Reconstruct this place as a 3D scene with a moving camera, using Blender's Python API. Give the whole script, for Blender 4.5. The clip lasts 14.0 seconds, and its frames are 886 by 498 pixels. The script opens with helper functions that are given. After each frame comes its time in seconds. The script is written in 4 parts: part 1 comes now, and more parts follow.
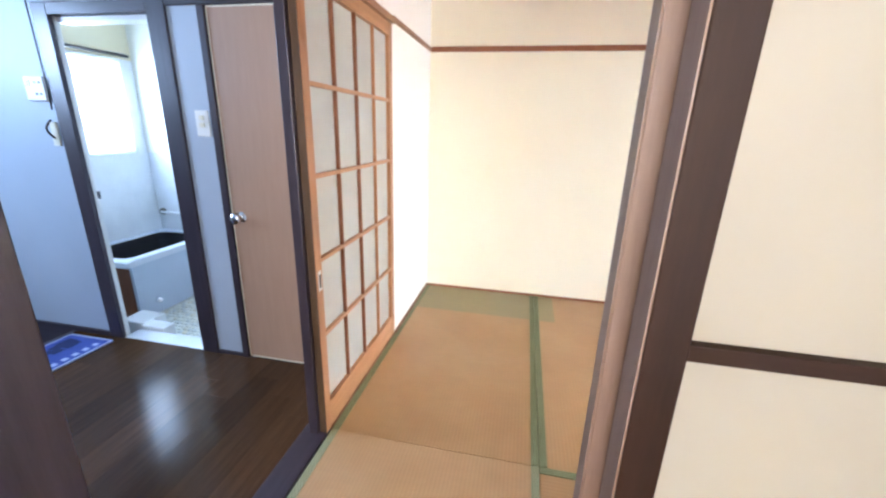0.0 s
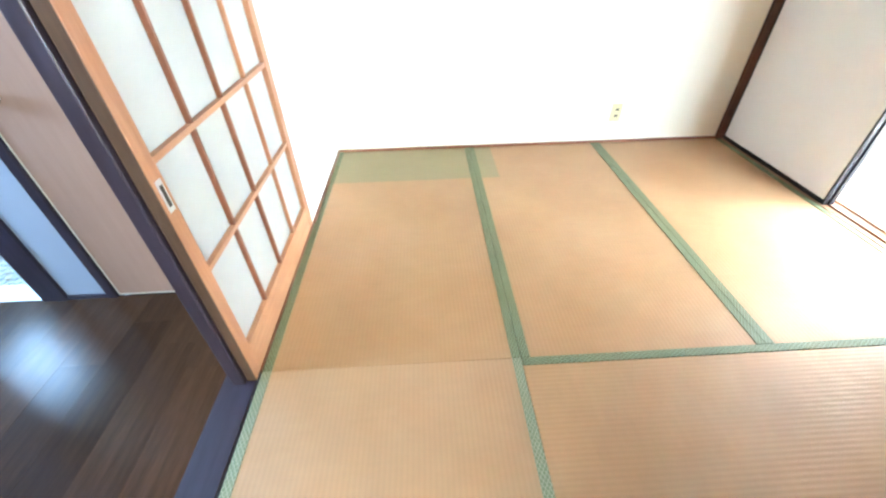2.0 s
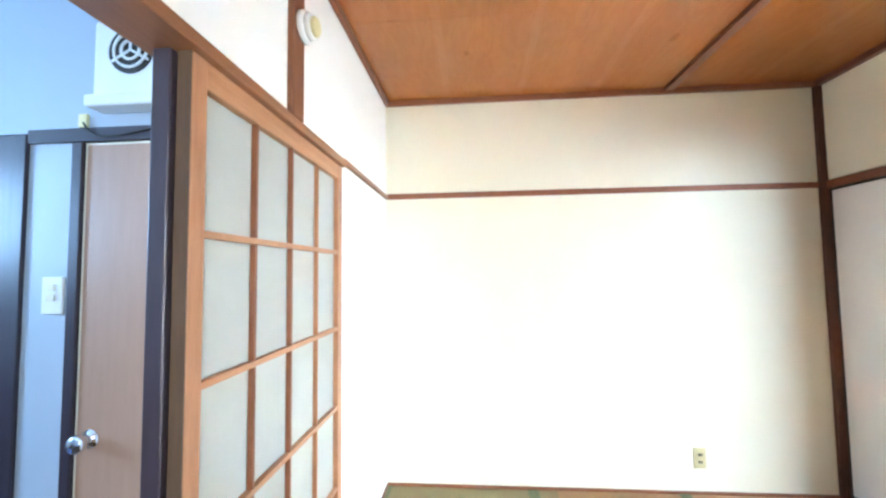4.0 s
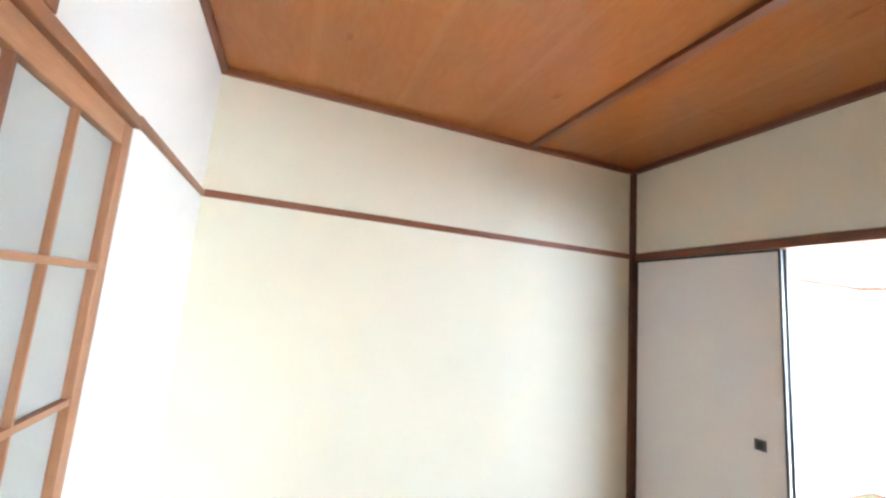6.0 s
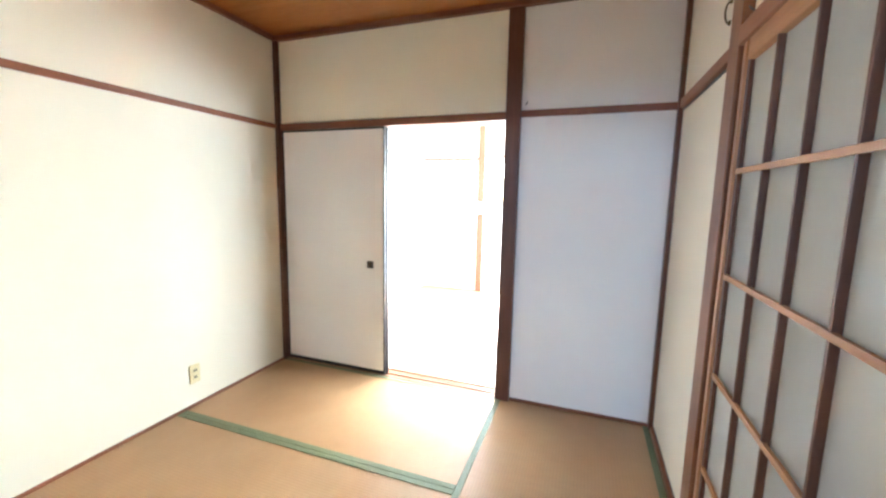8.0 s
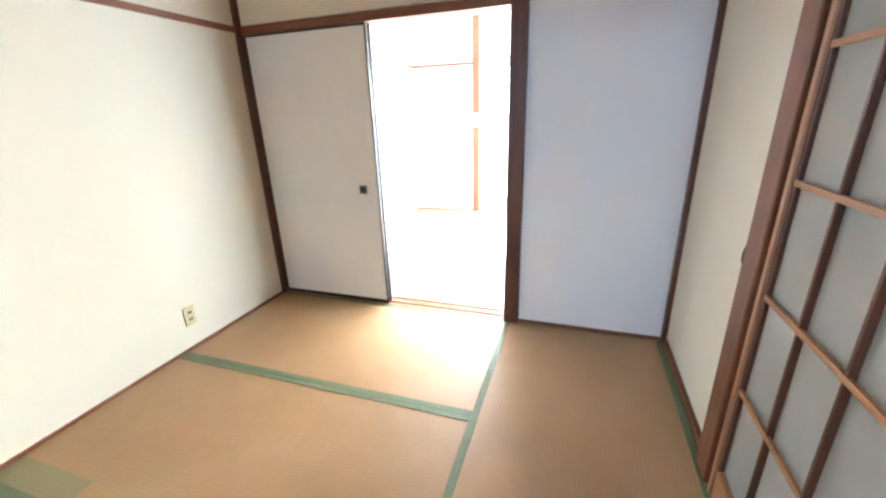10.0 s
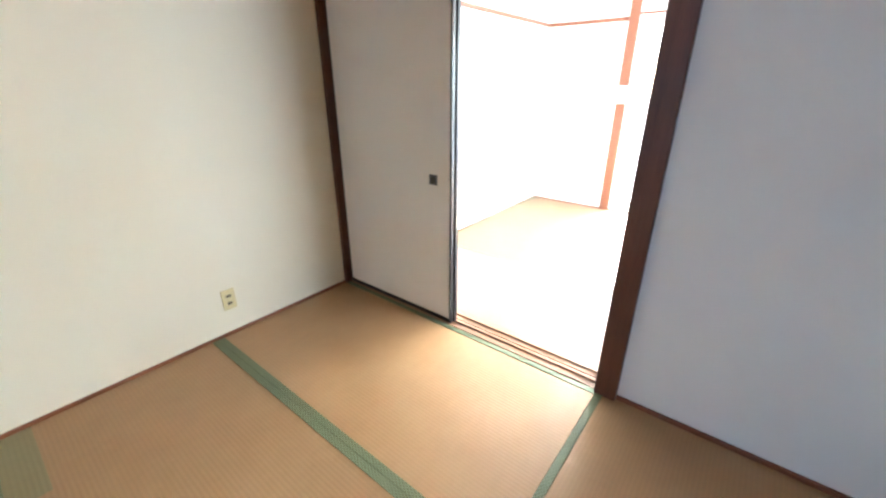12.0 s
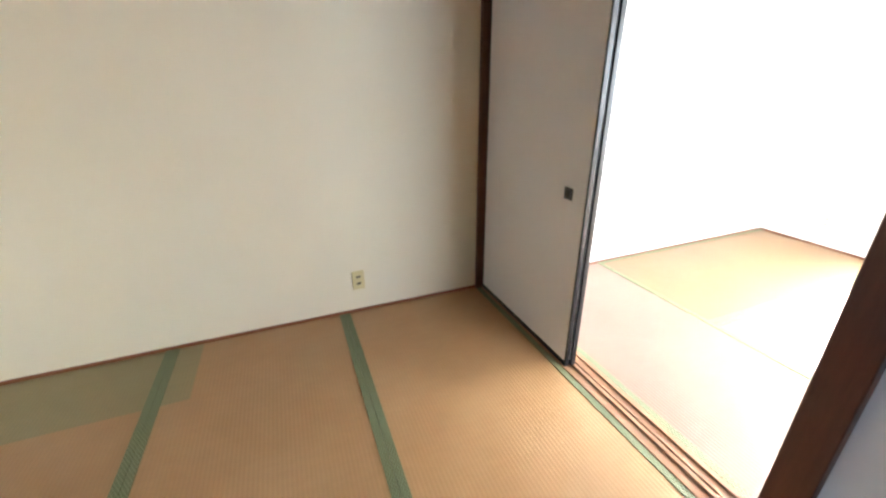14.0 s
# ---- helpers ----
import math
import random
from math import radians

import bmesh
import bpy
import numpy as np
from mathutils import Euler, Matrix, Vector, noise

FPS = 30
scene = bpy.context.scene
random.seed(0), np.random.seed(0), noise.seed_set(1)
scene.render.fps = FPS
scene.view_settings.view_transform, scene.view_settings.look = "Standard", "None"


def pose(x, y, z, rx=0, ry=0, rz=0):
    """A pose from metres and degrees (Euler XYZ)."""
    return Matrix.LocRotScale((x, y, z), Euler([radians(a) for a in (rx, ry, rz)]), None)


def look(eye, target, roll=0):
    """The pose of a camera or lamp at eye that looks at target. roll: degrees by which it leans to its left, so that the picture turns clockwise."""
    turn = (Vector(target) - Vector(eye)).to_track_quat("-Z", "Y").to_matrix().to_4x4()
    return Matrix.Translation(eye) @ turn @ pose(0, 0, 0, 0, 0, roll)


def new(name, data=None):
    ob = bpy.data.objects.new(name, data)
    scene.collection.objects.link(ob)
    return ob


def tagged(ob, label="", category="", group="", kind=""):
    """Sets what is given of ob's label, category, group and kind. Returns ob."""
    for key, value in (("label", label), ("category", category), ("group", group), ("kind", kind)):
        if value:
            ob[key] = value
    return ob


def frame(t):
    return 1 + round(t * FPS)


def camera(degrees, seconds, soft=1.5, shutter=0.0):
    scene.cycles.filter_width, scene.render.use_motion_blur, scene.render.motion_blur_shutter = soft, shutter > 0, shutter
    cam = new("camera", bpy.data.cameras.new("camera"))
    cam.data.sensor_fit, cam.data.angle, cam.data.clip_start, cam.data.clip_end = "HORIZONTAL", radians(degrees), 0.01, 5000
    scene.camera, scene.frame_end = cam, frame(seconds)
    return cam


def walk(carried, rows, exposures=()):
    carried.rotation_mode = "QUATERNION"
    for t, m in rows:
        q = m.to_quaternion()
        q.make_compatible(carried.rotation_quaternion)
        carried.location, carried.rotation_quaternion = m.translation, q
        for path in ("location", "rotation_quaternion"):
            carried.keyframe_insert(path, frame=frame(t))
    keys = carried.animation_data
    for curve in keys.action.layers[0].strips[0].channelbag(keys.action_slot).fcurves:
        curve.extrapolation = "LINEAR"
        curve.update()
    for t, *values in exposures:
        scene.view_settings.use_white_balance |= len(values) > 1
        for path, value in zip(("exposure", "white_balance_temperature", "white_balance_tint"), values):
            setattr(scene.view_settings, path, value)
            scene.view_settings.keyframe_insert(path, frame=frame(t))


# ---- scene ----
cam = camera(96.8, 14.0, soft=2.4)
PATH = [
    (0, (0.729, -0.424, 1.267), (0.358, 1.451, 0.68), 1.7),
    (0.5, (0.613, -0.204, 1.246), (0.392, 1.655, 0.543), -2.1),
    (1, (0.558, -0.067, 1.193), (0.391, 1.632, 0.152), 0.8),
    (1.5, (0.583, 0.016, 1.155), (0.488, 1.564, -0.109), -2.6),
    (2, (0.592, 0.057, 1.148), (0.655, 1.615, -0.105), -1.2),
    (2.5, (0.594, 0.066, 1.187), (0.59, 1.859, 0.3), -1.2),
    (3, (0.572, 0.067, 1.241), (0.47, 2.036, 0.902), -2.7),
    (3.2, (0.568, 0.066, 1.257), (0.43, 2.049, 1.042), -2.1),
    (5.3, (0.504, 0.351, 1.367), (0.453, 2.327, 1.671), 2.9),
    (5.5, (0.489, 0.408, 1.368), (0.54, 2.388, 1.645), 3.9),
    (6, (0.432, 0.511, 1.377), (1.134, 2.364, 1.65), 4.5),
    (6.5, (0.349, 0.583, 1.366), (1.756, 1.988, 1.581), 2.9),
    (7, (0.302, 0.503, 1.375), (2.035, 1.477, 1.598), 4.5),
    (7.5, (0.22, 0.423, 1.355), (2.048, 1.228, 1.255), 1.6),
    (8, (0.215, 0.387, 1.312), (2.08, 1.059, 1.046), 1.1),
    (8.2, (0.219, 0.37, 1.295), (2.062, 1.008, 0.852), -0.3),
    (10.5, (0.54, 0.525, 1.278), (2.307, 1.15, 0.58), -1.5),
    (11, (0.742, 0.524, 1.259), (2.459, 1.229, 0.514), -0.3),
    (11.5, (0.958, 0.511, 1.241), (2.578, 1.387, 0.461), -1.7),
    (12, (1.134, 0.549, 1.267), (2.577, 1.695, 0.491), 0.0),
    (12.5, (1.298, 0.556, 1.254), (2.511, 1.928, 0.45), -1.7),
    (13, (1.431, 0.49, 1.239), (2.291, 2.115, 0.451), 0.7),
    (13.5, (1.516, 0.477, 1.233), (2.179, 2.172, 0.404), -2.3),
    (14, (1.574, 0.517, 1.249), (2.247, 2.232, 0.47), -0.7),
]
walk(cam, [(t, look(e, a, r)) for t, e, a, r in PATH], [(0, 6.03, 6250, 15), (0.5, 6.28, 6100, 15), (1.5, 6.5, 5700, 9), (2.4, 6.88, 5450, 2), (3.2, 6.75, 5400, 2), (5.3, 6.08, 5550, 6), (6.3, 6.15, 5550, 7), (7.5, 6.36, 5950, 7), (8.2, 6.22, 5900, 5), (11, 5.95, 5900, 7), (12.5, 5.35, 6150, 8), (14, 5.17, 6400, 10)])

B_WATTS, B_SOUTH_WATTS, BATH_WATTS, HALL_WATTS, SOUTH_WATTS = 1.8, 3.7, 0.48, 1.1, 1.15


# ---- light ----
world = bpy.data.worlds.new("sky")
scene.world = world
world.use_nodes = True
wn = world.node_tree
sky = wn.nodes.new("ShaderNodeTexSky")
sky.sky_type, sky.sun_disc = "NISHITA", False
sky.sun_elevation, sky.sun_rotation = radians(44), radians(90)
wn.links.new(sky.outputs["Color"], wn.nodes["Background"].inputs["Color"])
wn.nodes["Background"].inputs["Strength"].default_value = 0.06


def sun_lamp(strength, elevation, azimuth):
    """The sun; azimuth in degrees from +y towards +x is where it stands."""
    data = bpy.data.lights.new("sun", "SUN")
    data.energy, data.angle, data.color = strength, radians(0.6), (1.0, 0.97, 0.92)
    ob = new("sun", data)
    e, a = radians(elevation), radians(azimuth)
    ob.matrix_world = look((Vector((math.sin(a) * math.cos(e), math.cos(a) * math.cos(e), math.sin(e))) * 20), (0, 0, 0))


def window_light(eye, target, w, h, watts, color):
    """Skylight in a window's opening."""
    data = bpy.data.lights.new("window_light", "AREA")
    data.shape, data.size, data.size_y, data.energy, data.color = "RECTANGLE", w, h, watts, color
    ob = new("window_light", data)
    ob.matrix_world = look(eye, target)


sun_lamp(2.0, 44, 90)
window_light((5.50, 0.38, 0.93), (0, 0.38, 0.93), 2.4, 1.7, B_WATTS, (0.80, 0.89, 1.0))
window_light((-2.325, 1.79, 1.345), (3, 1.79, 1.345), 0.66, 0.62, BATH_WATTS, (0.48, 0.70, 1.0))
window_light((-2.96, 0.2, 1.75), (3, 0.2, 1.5), 0.7, 0.5, HALL_WATTS, (0.47, 0.69, 1.0))
# south lamp: unseen source added to lift the tatami room and door panes
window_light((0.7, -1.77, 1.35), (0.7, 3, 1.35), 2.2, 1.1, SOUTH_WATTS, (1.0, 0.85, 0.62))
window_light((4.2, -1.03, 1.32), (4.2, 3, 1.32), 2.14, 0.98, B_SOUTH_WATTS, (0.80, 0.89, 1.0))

# ---- materials ----


def material(name, rough=0.6, metallic=0.0):
    m = bpy.data.materials.new(name)
    m.use_nodes = True
    b = m.node_tree.nodes["Principled BSDF"]
    b.inputs["Roughness"].default_value, b.inputs["Metallic"].default_value = rough, metallic
    return m, m.node_tree, b


def node(tree, kind, **values):
    n = tree.nodes.new(kind)
    for k, v in values.items():
        n.inputs[k].default_value = v
    return n


def coords(tree, scale=(1, 1, 1), world_space=False):
    """Object coordinates, or world ones for large surfaces, scaled."""
    mp = tree.nodes.new("ShaderNodeMapping")
    mp.inputs["Scale"].default_value = scale
    if world_space:
        src = tree.nodes.new("ShaderNodeNewGeometry").outputs["Position"]
    else:
        src = tree.nodes.new("ShaderNodeTexCoord").outputs["Object"]
    tree.links.new(src, mp.inputs["Vector"])
    return mp.outputs["Vector"]


def noise_tex(tree, vec, scale, detail=3.0, rough=0.55):
    n = node(tree, "ShaderNodeTexNoise", Scale=scale, Detail=detail, Roughness=rough)
    tree.links.new(vec, n.inputs["Vector"])
    return n.outputs["Fac"]


def ramp(tree, fac, stops):
    r = tree.nodes.new("ShaderNodeValToRGB")
    e = r.color_ramp.elements
    while len(e) < len(stops):
        e.new(0.5)
    for s, (p, c) in zip(e, stops):
        s.position, s.color = p, (*c, 1)
    tree.links.new(fac, r.inputs["Fac"])
    return r.outputs["Color"]


def mixed(tree, a, b, fac, mode="MIX"):
    """Two colours (sockets or triples) mixed by a socket or a number."""
    m = tree.nodes.new("ShaderNodeMix")
    m.data_type, m.blend_type = "RGBA", mode
    if isinstance(fac, bpy.types.NodeSocket):
        tree.links.new(fac, m.inputs["Factor"])
    else:
        m.inputs["Factor"].default_value = fac
    for name, v in (("A", a), ("B", b)):
        sock = [s for s in m.inputs if s.name == name and s.type == "RGBA"][0]
        if isinstance(v, bpy.types.NodeSocket):
            tree.links.new(v, sock)
        else:
            sock.default_value = (*v, 1)
    return [s for s in m.outputs if s.type == "RGBA"][0]


def calc(tree, op, a, b=None):
    n = tree.nodes.new("ShaderNodeMath")
    n.operation = op
    for sock, v in zip(n.inputs, (a, b)):
        if v is None:
            continue
        if isinstance(v, bpy.types.NodeSocket):
            tree.links.new(v, sock)
        else:
            sock.default_value = v
    return n.outputs[0]


def bump(tree, b, height, strength, distance):
    n = node(tree, "ShaderNodeBump", Strength=strength, Distance=distance)
    tree.links.new(height, n.inputs["Height"])
    tree.links.new(n.outputs["Normal"], b.inputs["Normal"])


def plaster(name, col, dark, rough=0.85, grain=260.0, depth=0.0006):
    """Papered or painted wall with fine relief and faint large stains."""
    m, t, b = material(name, rough)
    v = coords(t, world_space=True)
    big = noise_tex(t, v, 1.3, 4)
    fine = noise_tex(t, v, grain, 2)
    c = ramp(t, big, [(0.3, dark), (0.62, col)])
    c = mixed(t, c, tuple(x * 0.93 for x in col), calc(t, "MULTIPLY", fine, 0.25))
    t.links.new(c, b.inputs["Base Color"])
    bump(t, b, fine, 0.5, depth)
    return m


def wood(name, dark, light, axis="Z", rough=0.45, grain=1.0, space=False, spread=0.0, patchy=0.25, gloss=0.5):
    """Wood with its grain along an axis; spread: how far separate pieces differ."""
    m, t, b = material(name, rough)
    b.inputs["Specular IOR Level"].default_value = gloss
    s = {"X": (1.2, 14, 14), "Y": (14, 1.2, 14), "Z": (14, 14, 1.2)}[axis]
    v = coords(t, tuple(k * grain for k in s), space)
    f = noise_tex(t, v, 3.0, 6, 0.65)
    f2 = noise_tex(t, v, 22.0, 3, 0.6)
    f = calc(t, "ADD", calc(t, "MULTIPLY", f, 0.75), calc(t, "MULTIPLY", f2, 0.25))
    c = ramp(t, f, [(0.3, dark), (0.7, light)])
    wear = noise_tex(t, coords(t, (1, 1, 1), True), 2.2, 3)
    c = mixed(t, c, tuple(x * 0.7 for x in dark), calc(t, "MULTIPLY", wear, 0.35))
    if spread:
        info = t.nodes.new("ShaderNodeObjectInfo")
        hs = node(t, "ShaderNodeHueSaturation")
        t.links.new(c, hs.inputs["Color"])
        t.links.new(calc(t, "ADD", calc(t, "MULTIPLY", info.outputs["Random"], spread), 1 - spread / 2), hs.inputs["Value"])
        c = hs.outputs["Color"]
    t.links.new(c, b.inputs["Base Color"])
    rr = calc(t, "ADD", calc(t, "MULTIPLY", wear, patchy), rough - patchy / 2)
    t.links.new(rr, b.inputs["Roughness"])
    bump(t, b, f, 0.25, 0.0008)
    return m


def ceiling_veneer(name, dark, light, band):
    """Varnished flat-sawn veneer: long figure along y, knots, and paler seams between the leaves."""
    m, t, b = material(name, 0.21)
    v = coords(t, (1, 1, 1), True)
    warp = noise_tex(t, coords(t, (1.6, 0.5, 1), True), 2.4, 4, 0.6)
    sep = t.nodes.new("ShaderNodeSeparateXYZ")
    t.links.new(v, sep.inputs[0])
    ring = calc(t, "ADD", calc(t, "MULTIPLY", sep.outputs["X"], 9.0), calc(t, "MULTIPLY", warp, 11.0))
    ring = calc(t, "ADD", calc(t, "MULTIPLY", calc(t, "SINE", calc(t, "MULTIPLY", ring, 6.283)), 0.5), 0.5)
    fibre = noise_tex(t, coords(t, (60, 3, 60), True), 2.0, 3)
    broad = noise_tex(t, coords(t, (2.2, 0.6, 1), True), 1.4, 3)
    f = calc(t, "ADD", calc(t, "ADD", calc(t, "MULTIPLY", ring, 0.12), calc(t, "MULTIPLY", fibre, 0.22)), calc(t, "MULTIPLY", broad, 0.66))
    c = ramp(t, f, [(0.3, dark), (0.66, light)])
    leaf = calc(t, "FRACT", calc(t, "DIVIDE", calc(t, "ADD", sep.outputs["X"], 0.50), 0.455))
    seam = calc(t, "MULTIPLY", calc(t, "GREATER_THAN", calc(t, "ABSOLUTE", calc(t, "SUBTRACT", leaf, 0.5)), 0.455), 0.22)
    c = mixed(t, c, band, seam)
    knot = node(t, "ShaderNodeTexVoronoi", Scale=1.5)
    t.links.new(coords(t, (1.6, 0.8, 1), True), knot.inputs["Vector"])
    spot = calc(t, "MULTIPLY", calc(t, "LESS_THAN", calc(t, "ADD", knot.outputs["Distance"], calc(t, "MULTIPLY", fibre, 0.06)), 0.075), 0.4)
    c = mixed(t, c, tuple(x * 0.55 for x in dark), spot)
    t.links.new(c, b.inputs["Base Color"])
    bump(t, b, f, 0.06, 0.0004)
    return m


def plain(name, col, rough=0.5, metallic=0.0, vary=0.08):
    m, t, b = material(name, rough, metallic)
    n = noise_tex(t, coords(t, world_space=True), 9.0, 4)
    t.links.new(ramp(t, n, [(0.3, tuple(x * (1 - vary) for x in col)), (0.7, col)]), b.inputs["Base Color"])
    return m


def tatami_cover(name, dark, light, pale):
    """Rush weave: ribs along the mat, fine stalks across, bleached and worn at large."""
    m, t, b = material(name, 0.5)
    b.inputs["Specular IOR Level"].default_value = 0.6
    b.inputs["Sheen Weight"].default_value, b.inputs["Sheen Roughness"].default_value = 0.12, 0.4
    v = coords(t)
    w = node(t, "ShaderNodeTexWave", Scale=20.0, Distortion=0.25, Detail=1.0)
    w.wave_type, w.bands_direction = "BANDS", "X"
    t.links.new(v, w.inputs["Vector"])
    stalk = noise_tex(t, coords(t, (40, 900, 40)), 1.0, 2)
    big = noise_tex(t, v, 1.7, 5, 0.6)
    mid = noise_tex(t, coords(t, (3, 18, 3)), 2.0, 4, 0.6)
    c = ramp(t, big, [(0.28, dark), (0.5, light), (0.75, pale)])
    c = mixed(t, c, tuple(x * 0.72 for x in dark), calc(t, "MULTIPLY", mid, 0.30))
    c = mixed(t, c, tuple(x * 0.55 for x in dark), calc(t, "MULTIPLY", w.outputs["Fac"], 0.13))
    c = mixed(t, c, tuple(x * 0.6 for x in dark), calc(t, "MULTIPLY", stalk, 0.12))
    info = t.nodes.new("ShaderNodeObjectInfo")
    hs = node(t, "ShaderNodeHueSaturation")
    t.links.new(c, hs.inputs["Color"])
    t.links.new(calc(t, "ADD", calc(t, "MULTIPLY", info.outputs["Random"], 0.08), 0.96), hs.inputs["Value"])
    t.links.new(hs.outputs["Color"], b.inputs["Base Color"])
    h = calc(t, "SUBTRACT", calc(t, "MULTIPLY", stalk, 0.15), w.outputs["Fac"])
    bump(t, b, h, 0.42, 0.0008)
    return m


def brocade(name, ground, line):
    """Mat border: a woven lattice of small diamonds."""
    m, t, b = material(name, 0.6)
    sep = t.nodes.new("ShaderNodeSeparateXYZ")
    t.links.new(coords(t), sep.inputs[0])
    lines = []
    for op in ("ADD", "SUBTRACT"):
        d = calc(t, op, calc(t, "MULTIPLY", sep.outputs["X"], 82.0), calc(t, "MULTIPLY", sep.outputs["Y"], 52.0))
        d = calc(t, "ABSOLUTE", calc(t, "SUBTRACT", calc(t, "FRACT", d), 0.5))
        lines.append(calc(t, "LESS_THAN", d, 0.13))
    f = calc(t, "MULTIPLY", calc(t, "MAXIMUM", *lines), 0.75)
    big = noise_tex(t, coords(t), 5.0, 3)
    c = mixed(t, ground, line, f)
    c = mixed(t, c, tuple(x * 0.75 for x in ground), calc(t, "MULTIPLY", big, 0.4))
    t.links.new(c, b.inputs["Base Color"])
    bump(t, b, f, 0.3, 0.0005)
    return m


def frosted(name, col, through_light=0.45, rough=0.35, figure=0.0):
    """Paper-backed or frosted pane: lets light through, shows nothing. figure: depth of a rolled pattern."""
    m, t, b = material(name, rough)
    n = noise_tex(t, coords(t, world_space=True), 6.0, 4)
    c = ramp(t, n, [(0.3, tuple(x * 0.94 for x in col)), (0.7, col)])
    t.links.new(c, b.inputs["Base Color"])
    tr = t.nodes.new("ShaderNodeBsdfTranslucent")
    t.links.new(c, tr.inputs["Color"])
    mx = t.nodes.new("ShaderNodeMixShader")
    mx.inputs[0].default_value = through_light
    t.links.new(b.outputs[0], mx.inputs[1])
    t.links.new(tr.outputs[0], mx.inputs[2])
    t.links.new(mx.outputs[0], t.nodes["Material Output"].inputs["Surface"])
    if figure:
        bump(t, b, noise_tex(t, coords(t, world_space=True), 45.0, 3), 0.35, figure)
    return m


def clear_glass(name):
    m, t, b = material(name, 0.02)
    b.inputs["Transmission Weight"].default_value = 1.0
    b.inputs["Base Color"].default_value = (0.95, 0.97, 0.97, 1)
    return m


CREAM = plaster("cream_wallpaper", (0.91, 0.864, 0.70), (0.89, 0.838, 0.665))
WHITEWALL = plaster("white_wallpaper", (0.88, 0.87, 0.84), (0.85, 0.84, 0.80))
FUSUMA = plaster("sliding_door_paper", (0.89, 0.875, 0.86), (0.865, 0.845, 0.825), 0.7, 180.0, 0.0004)
CLOSET = plaster("closet_door_paper", (0.80, 0.755, 0.65), (0.77, 0.72, 0.61), 0.7, 180.0, 0.0004)
GREYWALL = plaster("blue_grey_wall", (0.43, 0.49, 0.57), (0.375, 0.435, 0.515), 0.5)
BATHUP = plaster("bath_upper_paint", (0.78, 0.68, 0.45), (0.72, 0.62, 0.4), 0.6)
BATHCREAM = plaster("bath_pale_paint", (0.84, 0.79, 0.66), (0.80, 0.74, 0.60), 0.6)
TILE = plain("white_bath_tile", (0.82, 0.83, 0.82), 0.2)
# TRIM_X is paler than TRIM_Y: the north rail's lit tone is coloured in
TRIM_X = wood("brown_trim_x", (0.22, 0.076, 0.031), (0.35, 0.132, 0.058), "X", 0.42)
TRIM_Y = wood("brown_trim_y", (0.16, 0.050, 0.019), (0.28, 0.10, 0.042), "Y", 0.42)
# lighter copy of the trim: the south post's lit face, put into colour
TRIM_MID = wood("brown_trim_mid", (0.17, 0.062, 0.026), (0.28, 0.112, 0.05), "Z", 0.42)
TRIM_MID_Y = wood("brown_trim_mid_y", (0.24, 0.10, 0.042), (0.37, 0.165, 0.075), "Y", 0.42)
# darker copy of the trim: the east post's backlit look, in the colour
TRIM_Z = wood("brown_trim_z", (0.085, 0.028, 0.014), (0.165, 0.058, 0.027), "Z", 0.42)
LATTICE_Y = wood("lattice_wood_y", (0.36, 0.165, 0.075), (0.56, 0.30, 0.15), "Y", 0.45)
LATTICE_X = wood("lattice_wood_x", (0.36, 0.165, 0.07), (0.56, 0.29, 0.13), "X", 0.45)
LATTICE_Z = wood("lattice_wood_z", (0.34, 0.15, 0.07), (0.54, 0.28, 0.14), "Z", 0.45)
SILL = wood("sill_wood", (0.27, 0.135, 0.068), (0.40, 0.22, 0.115), "Y", 0.5)
ORANGE_Z = wood("honey_post", (0.15, 0.05, 0.024), (0.225, 0.083, 0.04), "Z", 0.45)
ORANGE_X = wood("honey_rail_x", (0.15, 0.05, 0.024), (0.225, 0.083, 0.04), "X", 0.45)
ORANGE_Y = wood("honey_rail_y", (0.15, 0.05, 0.024), (0.225, 0.083, 0.04), "Y", 0.45)
DARK = wood("dark_stain_z", (0.026, 0.019, 0.028), (0.055, 0.042, 0.058), "Z", 0.36)
DARK_X = wood("dark_stain_x", (0.026, 0.019, 0.028), (0.055, 0.042, 0.058), "X", 0.36)
DARK_Y = wood("dark_stain_y", (0.026, 0.019, 0.028), (0.055, 0.042, 0.058), "Y", 0.36)
DARKBROWN = wood("dark_brown_door", (0.015, 0.006, 0.004), (0.03, 0.012, 0.007), "Z", 0.55, gloss=0.2)
DARKBROWN_X = wood("dark_brown_rail", (0.015, 0.006, 0.004), (0.03, 0.012, 0.007), "X", 0.55, gloss=0.2)
PLANK = wood("dark_floor_plank", (0.044, 0.021, 0.0095), (0.10, 0.048, 0.023), "Y", 0.18, 0.8, spread=0.55, patchy=0.08, gloss=0.13)
CEIL = ceiling_veneer("ceiling_veneer", (0.345, 0.12, 0.028), (0.405, 0.152, 0.037), (0.46, 0.19, 0.055))
TOILETDOOR = wood("toilet_door_veneer", (0.38, 0.235, 0.16), (0.43, 0.275, 0.19), "Z", 0.42, 1.0)
STILE_SIDE = wood("dark_stile_side", (0.055, 0.032, 0.018), (0.12, 0.07, 0.036), "Z", 0.55)
# pinkish grey holds the kitchen light's glare on the door edges
GLARE_EDGE = wood("glare_stile_side", (0.15, 0.09, 0.066), (0.25, 0.165, 0.125), "Z", 0.5)
LACQUER = plain("black_lacquer", (0.012, 0.011, 0.012), 0.3)
TATAMI = tatami_cover("tatami_straw", (0.41, 0.23, 0.092), (0.47, 0.278, 0.12), (0.52, 0.328, 0.16))
